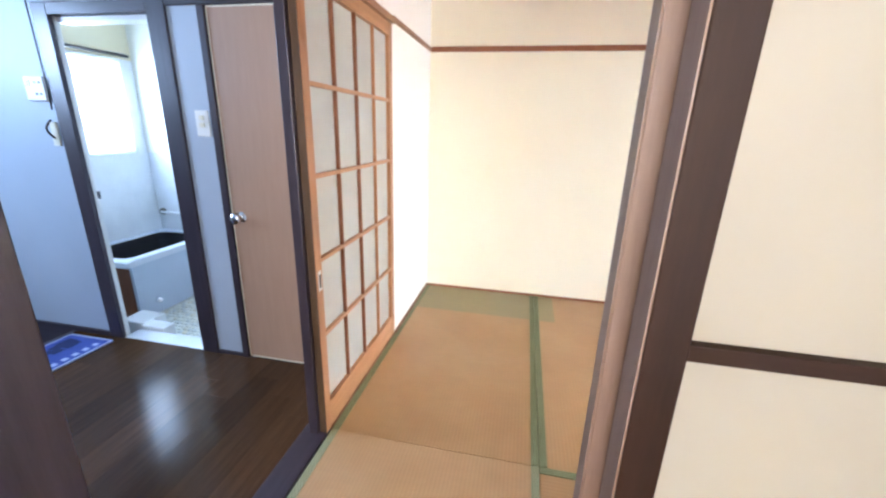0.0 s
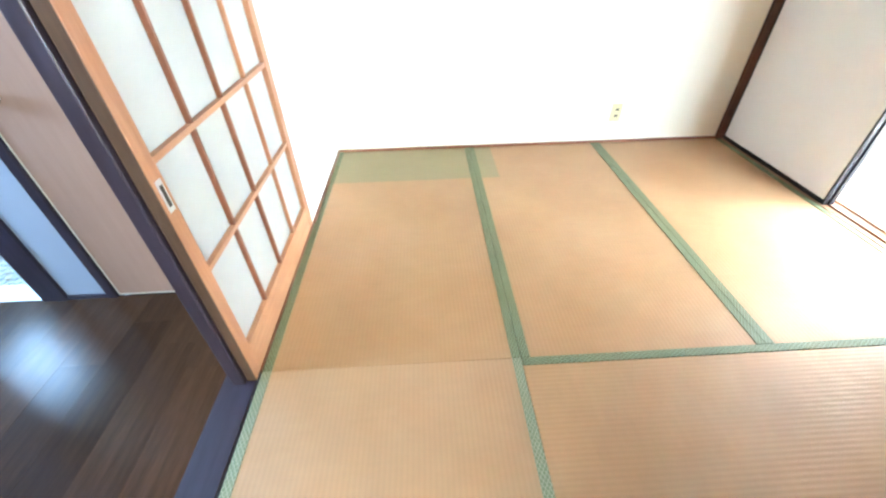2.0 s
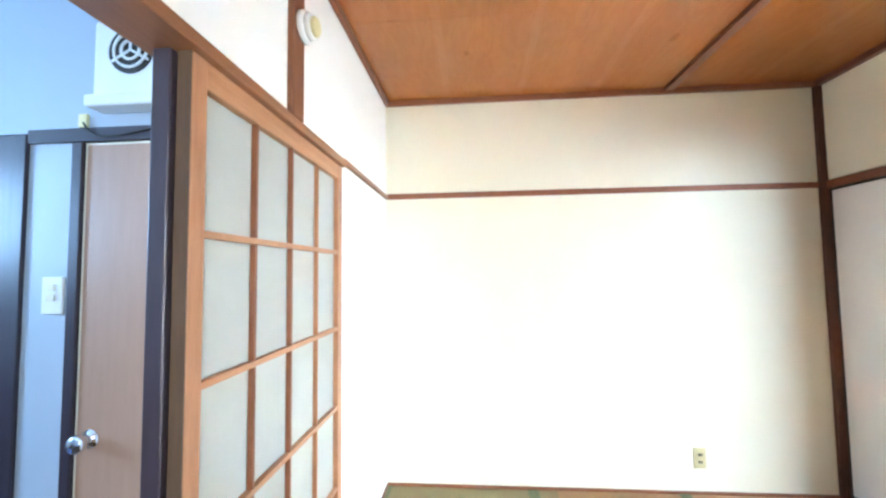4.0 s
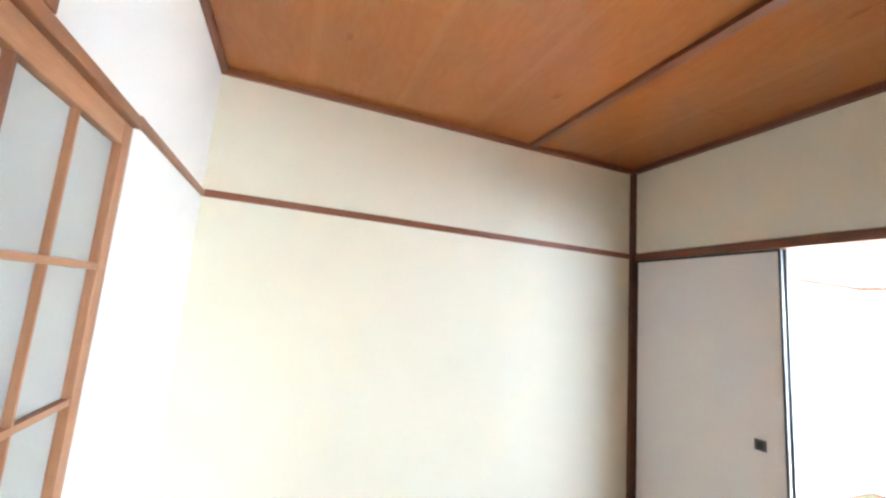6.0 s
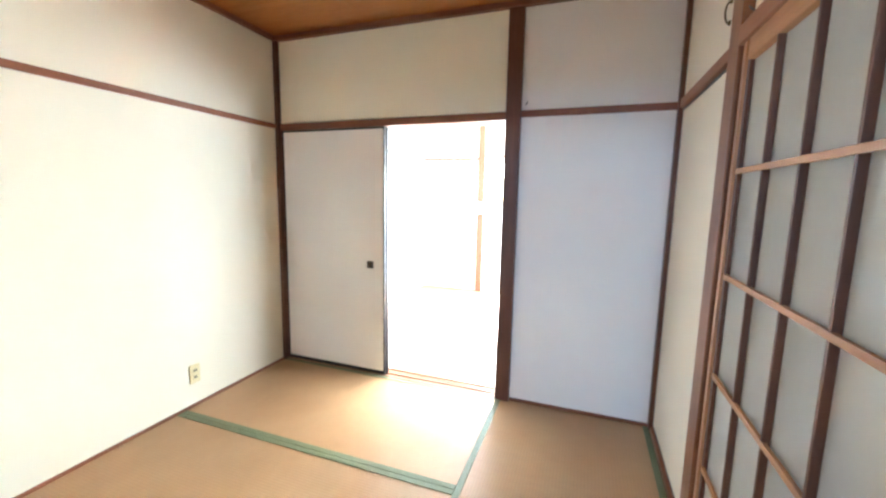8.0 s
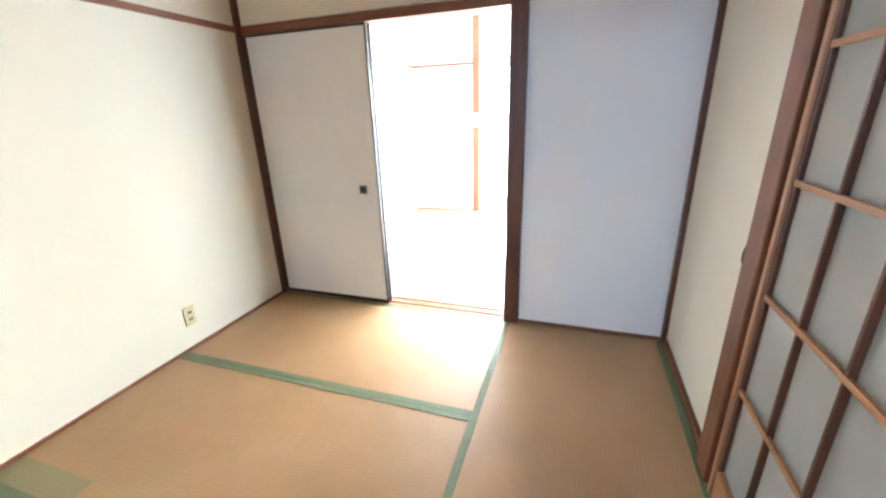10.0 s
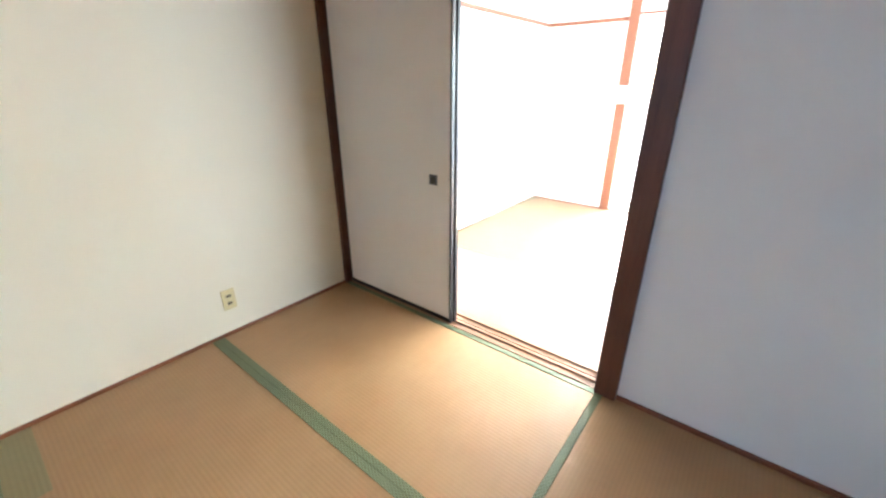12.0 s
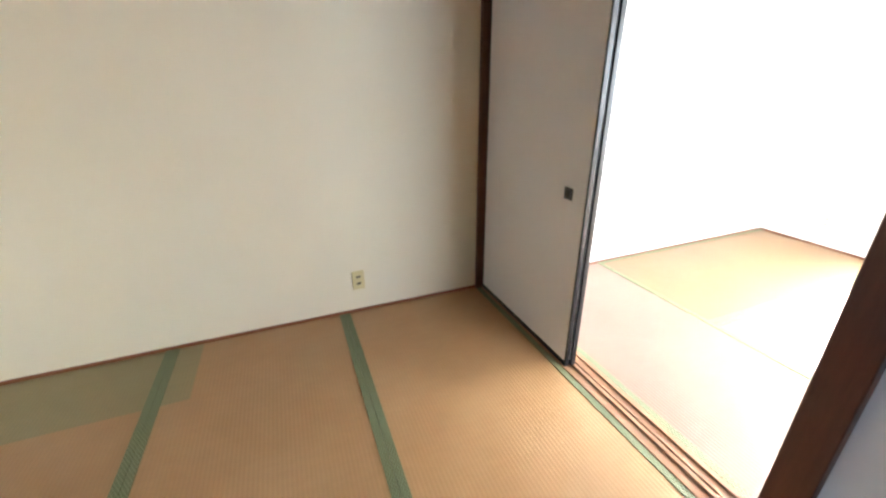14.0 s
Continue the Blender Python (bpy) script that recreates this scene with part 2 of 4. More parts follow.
TATAMI_GREEN = tatami_cover("tatami_unfaded", (0.285, 0.232, 0.10), (0.32, 0.265, 0.122), (0.35, 0.29, 0.143))
TATAMI_HALF = tatami_cover("tatami_pinkish", (0.42, 0.25, 0.115), (0.475, 0.295, 0.145), (0.525, 0.35, 0.19))
# straw darkened in colour so strong window light stays below white
TATAMI_DIMMED = tatami_cover("tatami_dimmed_straw", (0.20, 0.128, 0.089), (0.23, 0.152, 0.108), (0.255, 0.174, 0.126))
TATAMI_B = tatami_cover("tatami_yellow", (0.20, 0.104, 0.033), (0.23, 0.126, 0.043), (0.255, 0.148, 0.056))
BORDER = brocade("green_border", (0.125, 0.15, 0.066), (0.29, 0.33, 0.20))
BORDER_PALE = brocade("pale_green_border", (0.18, 0.215, 0.11), (0.43, 0.45, 0.33))
PANE = frosted("shoji_pane", (0.57, 0.59, 0.56), 0.15, 0.16, 0.0004)
PANE_OUTER = frosted("papered_door_pane", (0.58, 0.54, 0.46), 0.5, 0.4)
PANE_DOOR = frosted("frosted_door_pane", (0.76, 0.775, 0.77), 0.6, 0.14, 0.0012)
BATHGLASS = frosted("frosted_window_glass", (0.92, 0.95, 0.97), 0.7)
GLASS = clear_glass("window_glass")
PLASTIC = plain("ivory_plastic", (0.76, 0.67, 0.36), 0.35)
IVORY = plain("pale_ivory_plastic", (0.79, 0.75, 0.60), 0.35)
WHITEPL = plain("white_plastic", (0.82, 0.82, 0.79), 0.35)
SLOT = plain("dark_slot", (0.03, 0.025, 0.02), 0.6)
CHROME = plain("chrome", (0.8, 0.8, 0.82), 0.12, 1.0, 0.03)
STEEL = plain("brushed_steel", (0.10, 0.10, 0.105), 0.28, 0.8)
BRASS = plain("aged_brass", (0.17, 0.135, 0.08), 0.35, 0.9)
ALU = plain("aluminium", (0.7, 0.71, 0.72), 0.35, 0.7)
ENAMEL = plain("tub_enamel", (0.70, 0.73, 0.77), 0.3)
TUBSIDE = plaster("tub_apron", (0.52, 0.58, 0.66), (0.42, 0.47, 0.55), 0.45, 60.0)
RUST = wood("rusty_board", (0.16, 0.05, 0.02), (0.32, 0.12, 0.05), "Z", 0.7)
SUBFLOOR = plain("dull_floor", (0.05, 0.03, 0.02), 0.4)
CONCRETE = plain("genkan_concrete", (0.12, 0.12, 0.13), 0.7)
GROUND = plain("ground_soil", (0.22, 0.20, 0.17), 0.9, 0.0, 0.3)
MATBLUE = plain("blue_mat", (0.05, 0.09, 0.36), 0.8, 0.0, 0.3)
MATDARK = plain("navy_print", (0.012, 0.022, 0.09), 0.85)
MATWHITE = plain("pale_print", (0.45, 0.5, 0.7), 0.8)

# ---- building helpers ----
ORIGIN = {}


def box(x0, x1, y0, y1, z0, z1, bevel=0.0, bm=None):
    """A box, in world metres, with its edges eased by bevel; added to bm if one is given."""
    out = bm or bmesh.new()
    made = bmesh.ops.create_cube(out, size=1.0)["verts"]
    for v in made:
        v.co = Vector(((x0 + x1) / 2 + v.co.x * (x1 - x0), (y0 + y1) / 2 + v.co.y * (y1 - y0), (z0 + z1) / 2 + v.co.z * (z1 - z0)))
    if bevel:
        edges = list({e for v in made for e in v.link_edges})
        bmesh.ops.bevel(out, geom=edges, offset=bevel, segments=2, affect="EDGES", profile=0.5)
    return out


def turned(profile, m, steps=32):
    """A solid turned about local z from rows of (radius, height), set in place by m."""
    bm = bmesh.new()
    rings = []
    for r, z in profile:
        rings.append([bm.verts.new(m @ Vector((r * math.cos(2 * math.pi * k / steps), r * math.sin(2 * math.pi * k / steps), z))) for k in range(steps)])
    for a, b in zip(rings, rings[1:]):
        for k in range(steps):
            bm.faces.new((a[k], a[(k + 1) % steps], b[(k + 1) % steps], b[k]))
    bm.faces.new(rings[0][::-1]), bm.faces.new(rings[-1])
    for f in bm.faces:
        f.smooth = True
    bmesh.ops.recalc_face_normals(bm, faces=bm.faces)
    return bm


def tube(points, radius, steps=10):
    """A round bar swept along points."""
    bm = bmesh.new()
    rings = []
    pts = [Vector(p) for p in points]
    for i, p in enumerate(pts):
        d = (pts[min(i + 1, len(pts) - 1)] - pts[max(i - 1, 0)]).normalized()
        a = d.orthogonal().normalized() if i == 0 else (a - d * a.dot(d)).normalized()
        b = d.cross(a)
        rings.append([bm.verts.new(p + (a * math.cos(2 * math.pi * k / steps) + b * math.sin(2 * math.pi * k / steps)) * radius) for k in range(steps)])
    for r, s in zip(rings, rings[1:]):
        for k in range(steps):
            bm.faces.new((r[k], r[(k + 1) % steps], s[(k + 1) % steps], s[k]))
    bm.faces.new(rings[0][::-1]), bm.faces.new(rings[-1])
    for f in bm.faces:
        f.smooth = True
    bmesh.ops.recalc_face_normals(bm, faces=bm.faces)
    return bm


def meshed(name, bm, mats, origin):
    bm.transform(Matrix.Translation(-Vector(origin)))
    me = bpy.data.meshes.new(name)
    bm.to_mesh(me)
    bm.free()
    for m in mats if isinstance(mats, (list, tuple)) else [mats]:
        me.materials.append(m)
    return me


def thing(name, at, label, category, group="", kind=""):
    """An empty at a thing's base, to hold its parts."""
    ob = new(name)
    ob.empty_display_size = 0.05
    ob.location = at
    ORIGIN[ob.name] = Vector(at)
    return tagged(ob, label, category, group, kind)


def part(name, bm, mat, parent, label=""):
    """A bmesh in world metres as one mesh under a thing or a part."""
    ob = new(name, meshed(name, bm, mat, ORIGIN[parent.name]))
    ob.parent = parent
    ORIGIN[ob.name] = ORIGIN[parent.name]
    return tagged(ob, label)


def solid(name, bm, mat, label, category, kind="structure", at=(0, 0, 0), group=""):
    """A thing or a piece of the setting that is one mesh."""
    ob = new(name, meshed(name, bm, mat, at))
    ob.location = at
    ORIGIN[ob.name] = Vector(at)
    return tagged(ob, label, category, group, kind)


# ---- the setting: tatami room ----
POST0, POST1 = 1.68, 1.782
N, S, CZ = 2.59, -0.04, 2.428
solid("wall_north", box(-0.10, 2.71, N, N + 0.12, -0.08, 2.6), CREAM, "cream papered wall above the tatami mats", "wall")
solid("wall_west_stub", box(-0.10, 0.0, 1.738, N, -0.08, 2.6), WHITEWALL, "white papered wall beside the lattice screen", "wall")
solid("wall_west_backing", box(-0.10, -0.036, 0.872, 1.738, -0.08, 1.768), WHITEWALL, "white wall behind the lattice screen", "wall")
solid("wall_west_upper", box(-0.10, 0.0, S, 1.738, 1.802, 2.6), WHITEWALL, "white papered wall above the lintel", "wall")
solid("wall_south_upper", box(-0.055, 1.68, -0.16, S, 1.826, 2.6), CREAM, "cream wall above the lattice doors", "wall")
solid("wall_south_closet", box(1.68, 2.78, -0.16, -0.075, -0.08, 2.6), CREAM, "wall at the back of the closet doors", "wall")
solid("wall_east_upper", box(2.648, 2.772, 0.875, N, 1.826, 2.6), CREAM, "cream papered wall above the sliding doors", "wall")
solid("wall_east_panel", box(2.652, 2.772, S - 0.035, 0.785, -0.08, 2.6), FUSUMA, "pale papered wall panel beside the post", "wall")
solid("floor", box(-0.02, 2.645, S - 0.1, N, -0.14, -0.056), SUBFLOOR, "boards under the tatami mats", "floor")

ceiling = bmesh.new()
for x0, x1 in ((-0.10, 1.752), (1.788, 2.78)):
    for y0, y1 in ((-0.16, 0.8985), (0.8995, 1.7695), (1.77, N + 0.1)):
        box(x0, x1, y0, y1, CZ, CZ + 0.012, 0.0008, ceiling)
solid("ceiling", ceiling, CEIL, "glossy orange-brown veneered board ceiling", "ceiling")
solid("ceiling_back", box(-0.1, 2.78, -0.16, N + 0.1, CZ + 0.016, CZ + 0.05), SUBFLOOR, "boards above the ceiling veneer", "ceiling")
solid("trim_ceiling_batten", box(1.745, 1.795, S, N, CZ - 0.022, CZ + 0.01, 0.003), TRIM_Y, "brown ceiling batten", "trim")
solid("trim_crown_north", box(0.0, 2.64, N - 0.026, N, CZ - 0.034, CZ - 0.001, 0.003), TRIM_X, "brown cornice strip", "trim")
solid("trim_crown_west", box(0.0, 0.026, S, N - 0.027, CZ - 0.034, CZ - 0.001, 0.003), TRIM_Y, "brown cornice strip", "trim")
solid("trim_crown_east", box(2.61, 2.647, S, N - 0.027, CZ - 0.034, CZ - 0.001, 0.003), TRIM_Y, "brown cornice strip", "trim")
solid("trim_crown_south", box(0.027, 2.609, S, S + 0.026, CZ - 0.034, CZ - 0.001, 0.003), TRIM_X, "brown cornice strip", "trim")

solid("trim_rail_north", box(0.012, 2.608, N - 0.014, N + 0.01, 1.783, 1.817, 0.003), TRIM_X, "brown picture rail", "trim")
solid("trim_rail_west", box(-0.01, 0.013, 1.742, N, 1.783, 1.81, 0.003), TRIM_MID_Y, "brown picture rail", "trim")
solid("trim_lintel_west", box(-0.105, 0.016, S, 1.741, 1.77, 1.801, 0.003), TRIM_MID_Y, "brown lintel above the lattice screen", "trim")
solid("trim_lintel_south", box(0.046, 1.679, -0.165, -0.006, 1.77, 1.826, 0.003), TRIM_X, "brown lintel above the lattice doors", "trim")
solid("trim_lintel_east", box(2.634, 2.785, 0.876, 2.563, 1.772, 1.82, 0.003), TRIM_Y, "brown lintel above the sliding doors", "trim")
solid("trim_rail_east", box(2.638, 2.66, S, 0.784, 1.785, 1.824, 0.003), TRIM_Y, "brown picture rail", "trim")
solid("trim_rail_closet", box(1.783, 2.608, -0.08, S + 0.006, 1.785, 1.83, 0.003), TRIM_X, "brown rail between the closet doors", "trim")
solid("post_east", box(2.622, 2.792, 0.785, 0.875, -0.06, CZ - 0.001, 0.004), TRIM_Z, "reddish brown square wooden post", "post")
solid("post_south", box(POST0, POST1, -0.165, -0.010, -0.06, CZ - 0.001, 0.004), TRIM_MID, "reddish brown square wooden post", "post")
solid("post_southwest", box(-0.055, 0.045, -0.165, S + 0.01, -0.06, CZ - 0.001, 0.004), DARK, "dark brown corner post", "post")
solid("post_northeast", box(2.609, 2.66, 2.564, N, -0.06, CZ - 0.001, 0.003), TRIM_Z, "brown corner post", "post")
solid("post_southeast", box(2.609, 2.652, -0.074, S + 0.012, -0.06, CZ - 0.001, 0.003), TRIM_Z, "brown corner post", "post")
solid("post_west_short", box(-0.005, 0.017, 1.232, 1.315, 1.8015, CZ - 0.001, 0.003), TRIM_MID, "short brown post above the lintel", "post")
solid("jamb_west", box(-0.075, -0.036, 0.818, 0.871, -0.02, 1.769, 0.003), DARK, "nearly black door jamb", "door frame")
solid("baseboard_north", box(0.0, 2.608, N - 0.012, N + 0.01, -0.05, 0.013, 0.002), TRIM_X, "thin brown skirting strip", "baseboard")
solid("baseboard_west", box(-0.02, 0.011, 1.742, N - 0.013, -0.05, 0.013, 0.002), TRIM_Y, "thin brown skirting strip", "baseboard")
solid("baseboard_east", box(2.638, 2.66, S, 0.784, -0.05, 0.016, 0.002), TRIM_Y, "thin brown skirting strip", "baseboard")
solid("baseboard_closet", box(1.783, 2.608, -0.08, S + 0.004, -0.05, 0.022, 0.003), TRIM_X, "brown closet sill", "baseboard")
solid("wall_partition", box(-0.048, 0.0, -1.8, -0.166, -0.02, 2.6), DARKBROWN, "dark brown boarded partition", "wall")
solid("threshold_screen", box(-0.036, 0.002, 0.871, 1.737, -0.05, 0.0045, 0.001), TRIM_Y, "brown sill under the lattice screen", "threshold")
solid("threshold_west", box(-0.112, -0.003, S, 0.87, -0.05, 0.004, 0.003), DARK_Y, "dark worn wooden threshold", "threshold")


def grooved_sill(name, x0, x1, y0, y1, along, mat, label):
    """A sill with two sliding grooves along an axis."""
    bm = bmesh.new()
    box(x0, x1, y0, y1, -0.05, -0.006, 0, bm)
    lo, hi = (x0, x1) if along == "Y" else (y0, y1)
    w = hi - lo
    for a, b in ((0, 0.16), (0.36, 0.5), (0.54, 0.62), (0.84, 1.0)):
        if along == "Y":
            box(lo + a * w, lo + b * w, y0, y1, -0.006, 0.004, 0.0015, bm)
        else:
            box(x0, x1, lo + a * w, lo + b * w, -0.006, 0.004, 0.0015, bm)
    solid(name, bm, mat, label, "threshold")


grooved_sill("threshold_east", 2.643, 2.783, 0.876, 2.563, "Y", SILL, "pale wooden sill with two sliding grooves")
grooved_sill("threshold_south", 0.046, 1.679, -0.165, S, "X", DARKBROWN_X, "dark brown sill with sliding grooves")

# ---- tatami mats ----


def tatami(cx, cy, length, width, turn, cover, border, label, group, patch=None):
    """A mat, long along local y, with a cloth border down both long sides. patch: an unfaded corner (x0, x1, y0, y1)."""
    ob = thing("tatami_mat", (cx, cy, 0), label, "tatami mat", group)
    ob.rotation_euler = (0, 0, radians(turn))
    ORIGIN[ob.name] = Vector((0, 0, 0))
    w, l, e = width / 2 - 0.0002, length / 2 - 0.0003, 0.031
    bm = box(-w, w, -l, l, -0.055, -0.002, 0.0004)
    mats = [cover]
    if patch:
        px0, px1, py0, py1 = patch
        for axis, at in ((0, px0), (0, px1), (1, py0), (1, py1)):
            co, no = Vector((0, 0, 0)), Vector((0, 0, 0))
            co[axis], no[axis] = at, 1
            bmesh.ops.bisect_plane(bm, geom=bm.verts[:] + bm.edges[:] + bm.faces[:], plane_co=co, plane_no=no)
        for f in bm.faces:
            c = f.calc_center_median()
            if px0 < c.x < px1 and py0 < c.y < py1:
                f.material_index = 1
        mats.append(TATAMI_GREEN)
    part("cover", bm, mats, ob)
    for s in (-1, 1):
        a, b = sorted((s * w, s * (w - e)))
        part("border", box(a, b, -l, l, -0.05, 0.0012, 0.0006), border, ob, "green woven cloth border")
    return ob


M = "tatami mats of the small room"
tatami(0.445, 1.728, 1.72, 0.882, 0, TATAMI, BORDER, "straw tatami mat with a greener unfaded end", M, (-0.41, 0.41, 0.425, 0.87))
tatami(1.322, 1.728, 1.72, 0.870, 0, TATAMI, BORDER, "faded straw tatami mat with green borders", M, (-0.45, -0.295, 0.425, 0.87))
tatami(2.2, 1.728, 1.72, 0.884, 0, TATAMI, BORDER, "faded straw tatami mat beside the wooden sill", M)
tatami(1.765, 0.417, 1.756, 0.9, 90, TATAMI, BORDER, "straw tatami mat lying along the closet", M)
tatami(0.445, 0.417, 0.9, 0.882, 0, TATAMI_HALF, BORDER_PALE, "half-size pinkish tatami mat with pale diamond borders", M)

# ---- sliding doors of the tatami room ----
ROWS = [0.13, 0.452, 0.77, 1.087, 1.40, 1.71]


def lattice_screen(y0, y1):
    """The lattice screen in the west wall, with panes set back behind its bars."""
    ob = thing("lattice_screen", (-0.016, (y0 + y1) / 2, 0.0), "honey-coloured wooden lattice sliding screen with white frosted panes", "sliding screen")
    x0, x1, st = -0.031, -0.001, 0.046
    part("stile", box(x0, x1, y0, y0 + st, 0.006, 1.769, 0.002), LATTICE_Z, ob)
    part("stile", box(x0, x1, y1 - st, y1, 0.006, 1.769, 0.002), LATTICE_Z, ob)
    part("stile_edge", box(x0, x1 - 0.001, y0 - 0.003, y0 - 0.0002, 0.006, 1.768), STILE_SIDE, ob, "darker brown side of the stile")
    part("top_rail", box(x0, x1 - 0.001, y0 + st, y1 - st, ROWS[5], 1.769, 0.002), LATTICE_Y, ob)
    part("bottom_rail", box(x0, x1 - 0.001, y0 + st, y1 - st, 0.006, ROWS[0], 0.002), LATTICE_Y, ob)
    a, b = y0 + st, y1 - st
    cols = [a + (b - a) * k / 4 for k in range(5)]
    for z in ROWS[1:5]:
        part("lattice_bar", box(-0.02, -0.003, a, b, z - 0.008, z + 0.008, 0.001), LATTICE_Y, ob)
    # two uprights browner: their shaded deep sides are put into the colour
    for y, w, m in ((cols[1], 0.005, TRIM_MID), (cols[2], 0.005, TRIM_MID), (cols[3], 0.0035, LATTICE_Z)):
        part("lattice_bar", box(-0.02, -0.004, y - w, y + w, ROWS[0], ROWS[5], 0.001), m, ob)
    for j in range(5):
        for i in range(4):
            part("pane", box(-0.025, -0.0205, cols[i] + 0.002, cols[i + 1] - 0.002, ROWS[j] + 0.002, ROWS[j + 1] - 0.002), PANE, ob)
    pull = part("finger_pull", box(-0.0012, 0.0008, y0 + 0.012, y0 + 0.034, 0.655, 0.735, 0.0006), ALU, ob, "oval metal finger pull")
    part("recess", box(0.0009, 0.0014, y0 + 0.017, y0 + 0.029, 0.668, 0.722), SLOT, pull)
    return ob


lattice_screen(0.834, 1.737)


def lattice_door(x0, x1, y0, y1, face, label):
    """A lattice sliding door in the south wall; bars on both faces of frosted panes."""
    ob = thing("lattice_door", ((x0 + x1) / 2, (y0 + y1) / 2, 0.0), label, "sliding door", "lattice doors")
    st, mid = (0.04 if face == "inner" else 0.036), (y0 + y1) / 2
    a, b = x0 + st, x1 - st
    cols = [a + (b - a) * k / 4 for k in range(5)]
    for u0, u1, side in ((y0 + 0.0045, y1, "inner"), (y0, y0 + 0.004, "outer")):
        mz, mx = (LATTICE_Z, LATTICE_X) if side == "inner" or face == "inner" else (DARKBROWN, DARKBROWN_X)
        if side == "outer" and face == "inner":
            mz = GLARE_EDGE
        q = 0.018 if face == "inner" and side == "inner" else 0.0
        part("stile", box(x0, a - q, u0, u1, 0.006, 1.769, 0.0015), mz, ob)
        part("stile", box(b + q, x1, u0, u1, 0.006, 1.769, 0.0015), mz, ob)
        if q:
            # darker brown here paints the shade inside the rebate
            part("stile_rebate", box(a - q, a, u0, u1 - 0.008, 0.006, 1.769), TRIM_Z, ob, "rebated inner edge with groove shade in its colour")
            part("stile_rebate", box(b, b + q, u0, u1 - 0.008, 0.006, 1.769), TRIM_Z, ob, "rebated inner edge with groove shade in its colour")
        part("top_rail", box(a, b, u0 + 0.0005, u1 - 0.0005, ROWS[5], 1.769, 0.0015), mx, ob)
        part("bottom_rail", box(a, b, u0 + 0.0005, u1 - 0.0005, 0.006, ROWS[0], 0.0015), mx, ob)
    part("stile_edge", box(x0 - 0.002, x0 - 0.0002, y0 + 0.001, y1 - 0.001, 0.008, 1.768), GLARE_EDGE, ob, "greyish side of the stile, glare put into its colour")
    bars = (mid + 0.003, y1 - 0.0015) if face == "inner" else (y0 + 0.0015, mid - 0.003)
    mz, mx = (LATTICE_Z, LATTICE_X) if face == "inner" else (DARKBROWN, DARKBROWN_X)
    for z in ROWS[1:5]:
        part("lattice_bar", box(a, b, *bars, z - 0.008, z + 0.008, 0.001), mx, ob)
    if face == "inner":
        # uprights darker than rails, with their side shade carried by the colour
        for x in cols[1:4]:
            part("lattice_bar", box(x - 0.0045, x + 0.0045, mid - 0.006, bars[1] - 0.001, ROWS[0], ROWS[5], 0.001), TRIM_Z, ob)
    for j in range(5):
        for i in range(4):
            part("pane", box(cols[i] + 0.001, cols[i + 1] - 0.001, mid - 0.008, mid - 0.004, ROWS[j] + 0.001, ROWS[j + 1] - 0.001), PANE_DOOR if face == "inner" else PANE_OUTER, ob)
    return ob


lattice_door(0.826, 1.648, -0.044, -0.014, "inner", "honey wood lattice sliding door with frosted panes")
lattice_door(0.845, 1.678, -0.09, -0.05, "outer", "dark brown lattice sliding door with frosted panes")


def paper_door(name, x0, x1, y0, y1, z0, z1, axis, paper, label, category, edge=0.012):
    """A papered sliding door: slab with a thin lacquered frame round both faces."""
    ob = thing(name, ((x0 + x1) / 2, (y0 + y1) / 2, z0), label, category)
    e = edge
    if axis == "Y":
        part("panel", box(x0 + 0.002, x1 - 0.002, y0 + e, y1 - e, z0 + e, z1 - e), paper, ob)
        for a, b in ((y0, y0 + e), (y1 - e, y1)):
            part("frame_side", box(x0, x1, a, b, z0, z1, 0.0015), LACQUER, ob, "black lacquered frame strip")
        for a, b in ((z0, z0 + 0.025), (z1 - e, z1)):
            part("frame_rail", box(x0 - 0.0005, x1 + 0.0005, y0 + e, y1 - e, a, b, 0.0015), LACQUER, ob, "black lacquered frame strip")
    else:
        part("panel", box(x0 + e, x1 - e, y0 + 0.002, y1 - 0.002, z0 + e, z1 - e), paper, ob)
        for a, b in ((x0, x0 + e), (x1 - e, x1)):
            part("frame_side", box(a, b, y0, y1, z0, z1, 0.0015), paper, ob)
        for a, b in ((z0, z0 + e), (z1 - e, z1)):
            part("frame_rail", box(x0 + e, x1 - e, y0, y1, a, b, 0.0015), LACQUER, ob, "black lacquered frame strip")
    return ob


front = paper_door("fusuma_door", 2.650, 2.672, 1.70, 2.562, 0.006, 1.771, "Y", FUSUMA, "white papered sliding door with black lacquered edges", "sliding door")
pull = part("door_pull", box(2.6475, 2.6525, 1.79, 1.842, 0.79, 0.842, 0.002), STEEL, front, "square dark metal door pull")
part("recess", box(2.6466, 2.6476, 1.803, 1.829, 0.80, 0.832), SLOT, pull)
paper_door("fusuma_door", 2.680, 2.702, 1.694, 2.562, 0.006, 1.771, "Y", FUSUMA, "white papered sliding door behind the other one", "sliding door")


def ring_pull(parent, x, y, z):
    """A bail pull: two bosses and a drooping wire loop."""
    loop = [(x, y + 0.006 + 0.012 * math.sin(math.pi * k / 10), z + 0.036 * math.cos(math.pi * k / 10)) for k in range(11)]
    part("handle", tube(loop, 0.0032, 8), BRASS, parent, "small metal bail handle")
    for s in (-1, 1):
        m = Matrix.Translation((x, y, z + s * 0.036)) @ pose(0, 0, 0, -90, 0, 0)
        part("boss", turned([(0.009, 0), (0.009, 0.003), (0.006, 0.007)], m, 14), BRASS, parent, "small metal boss")


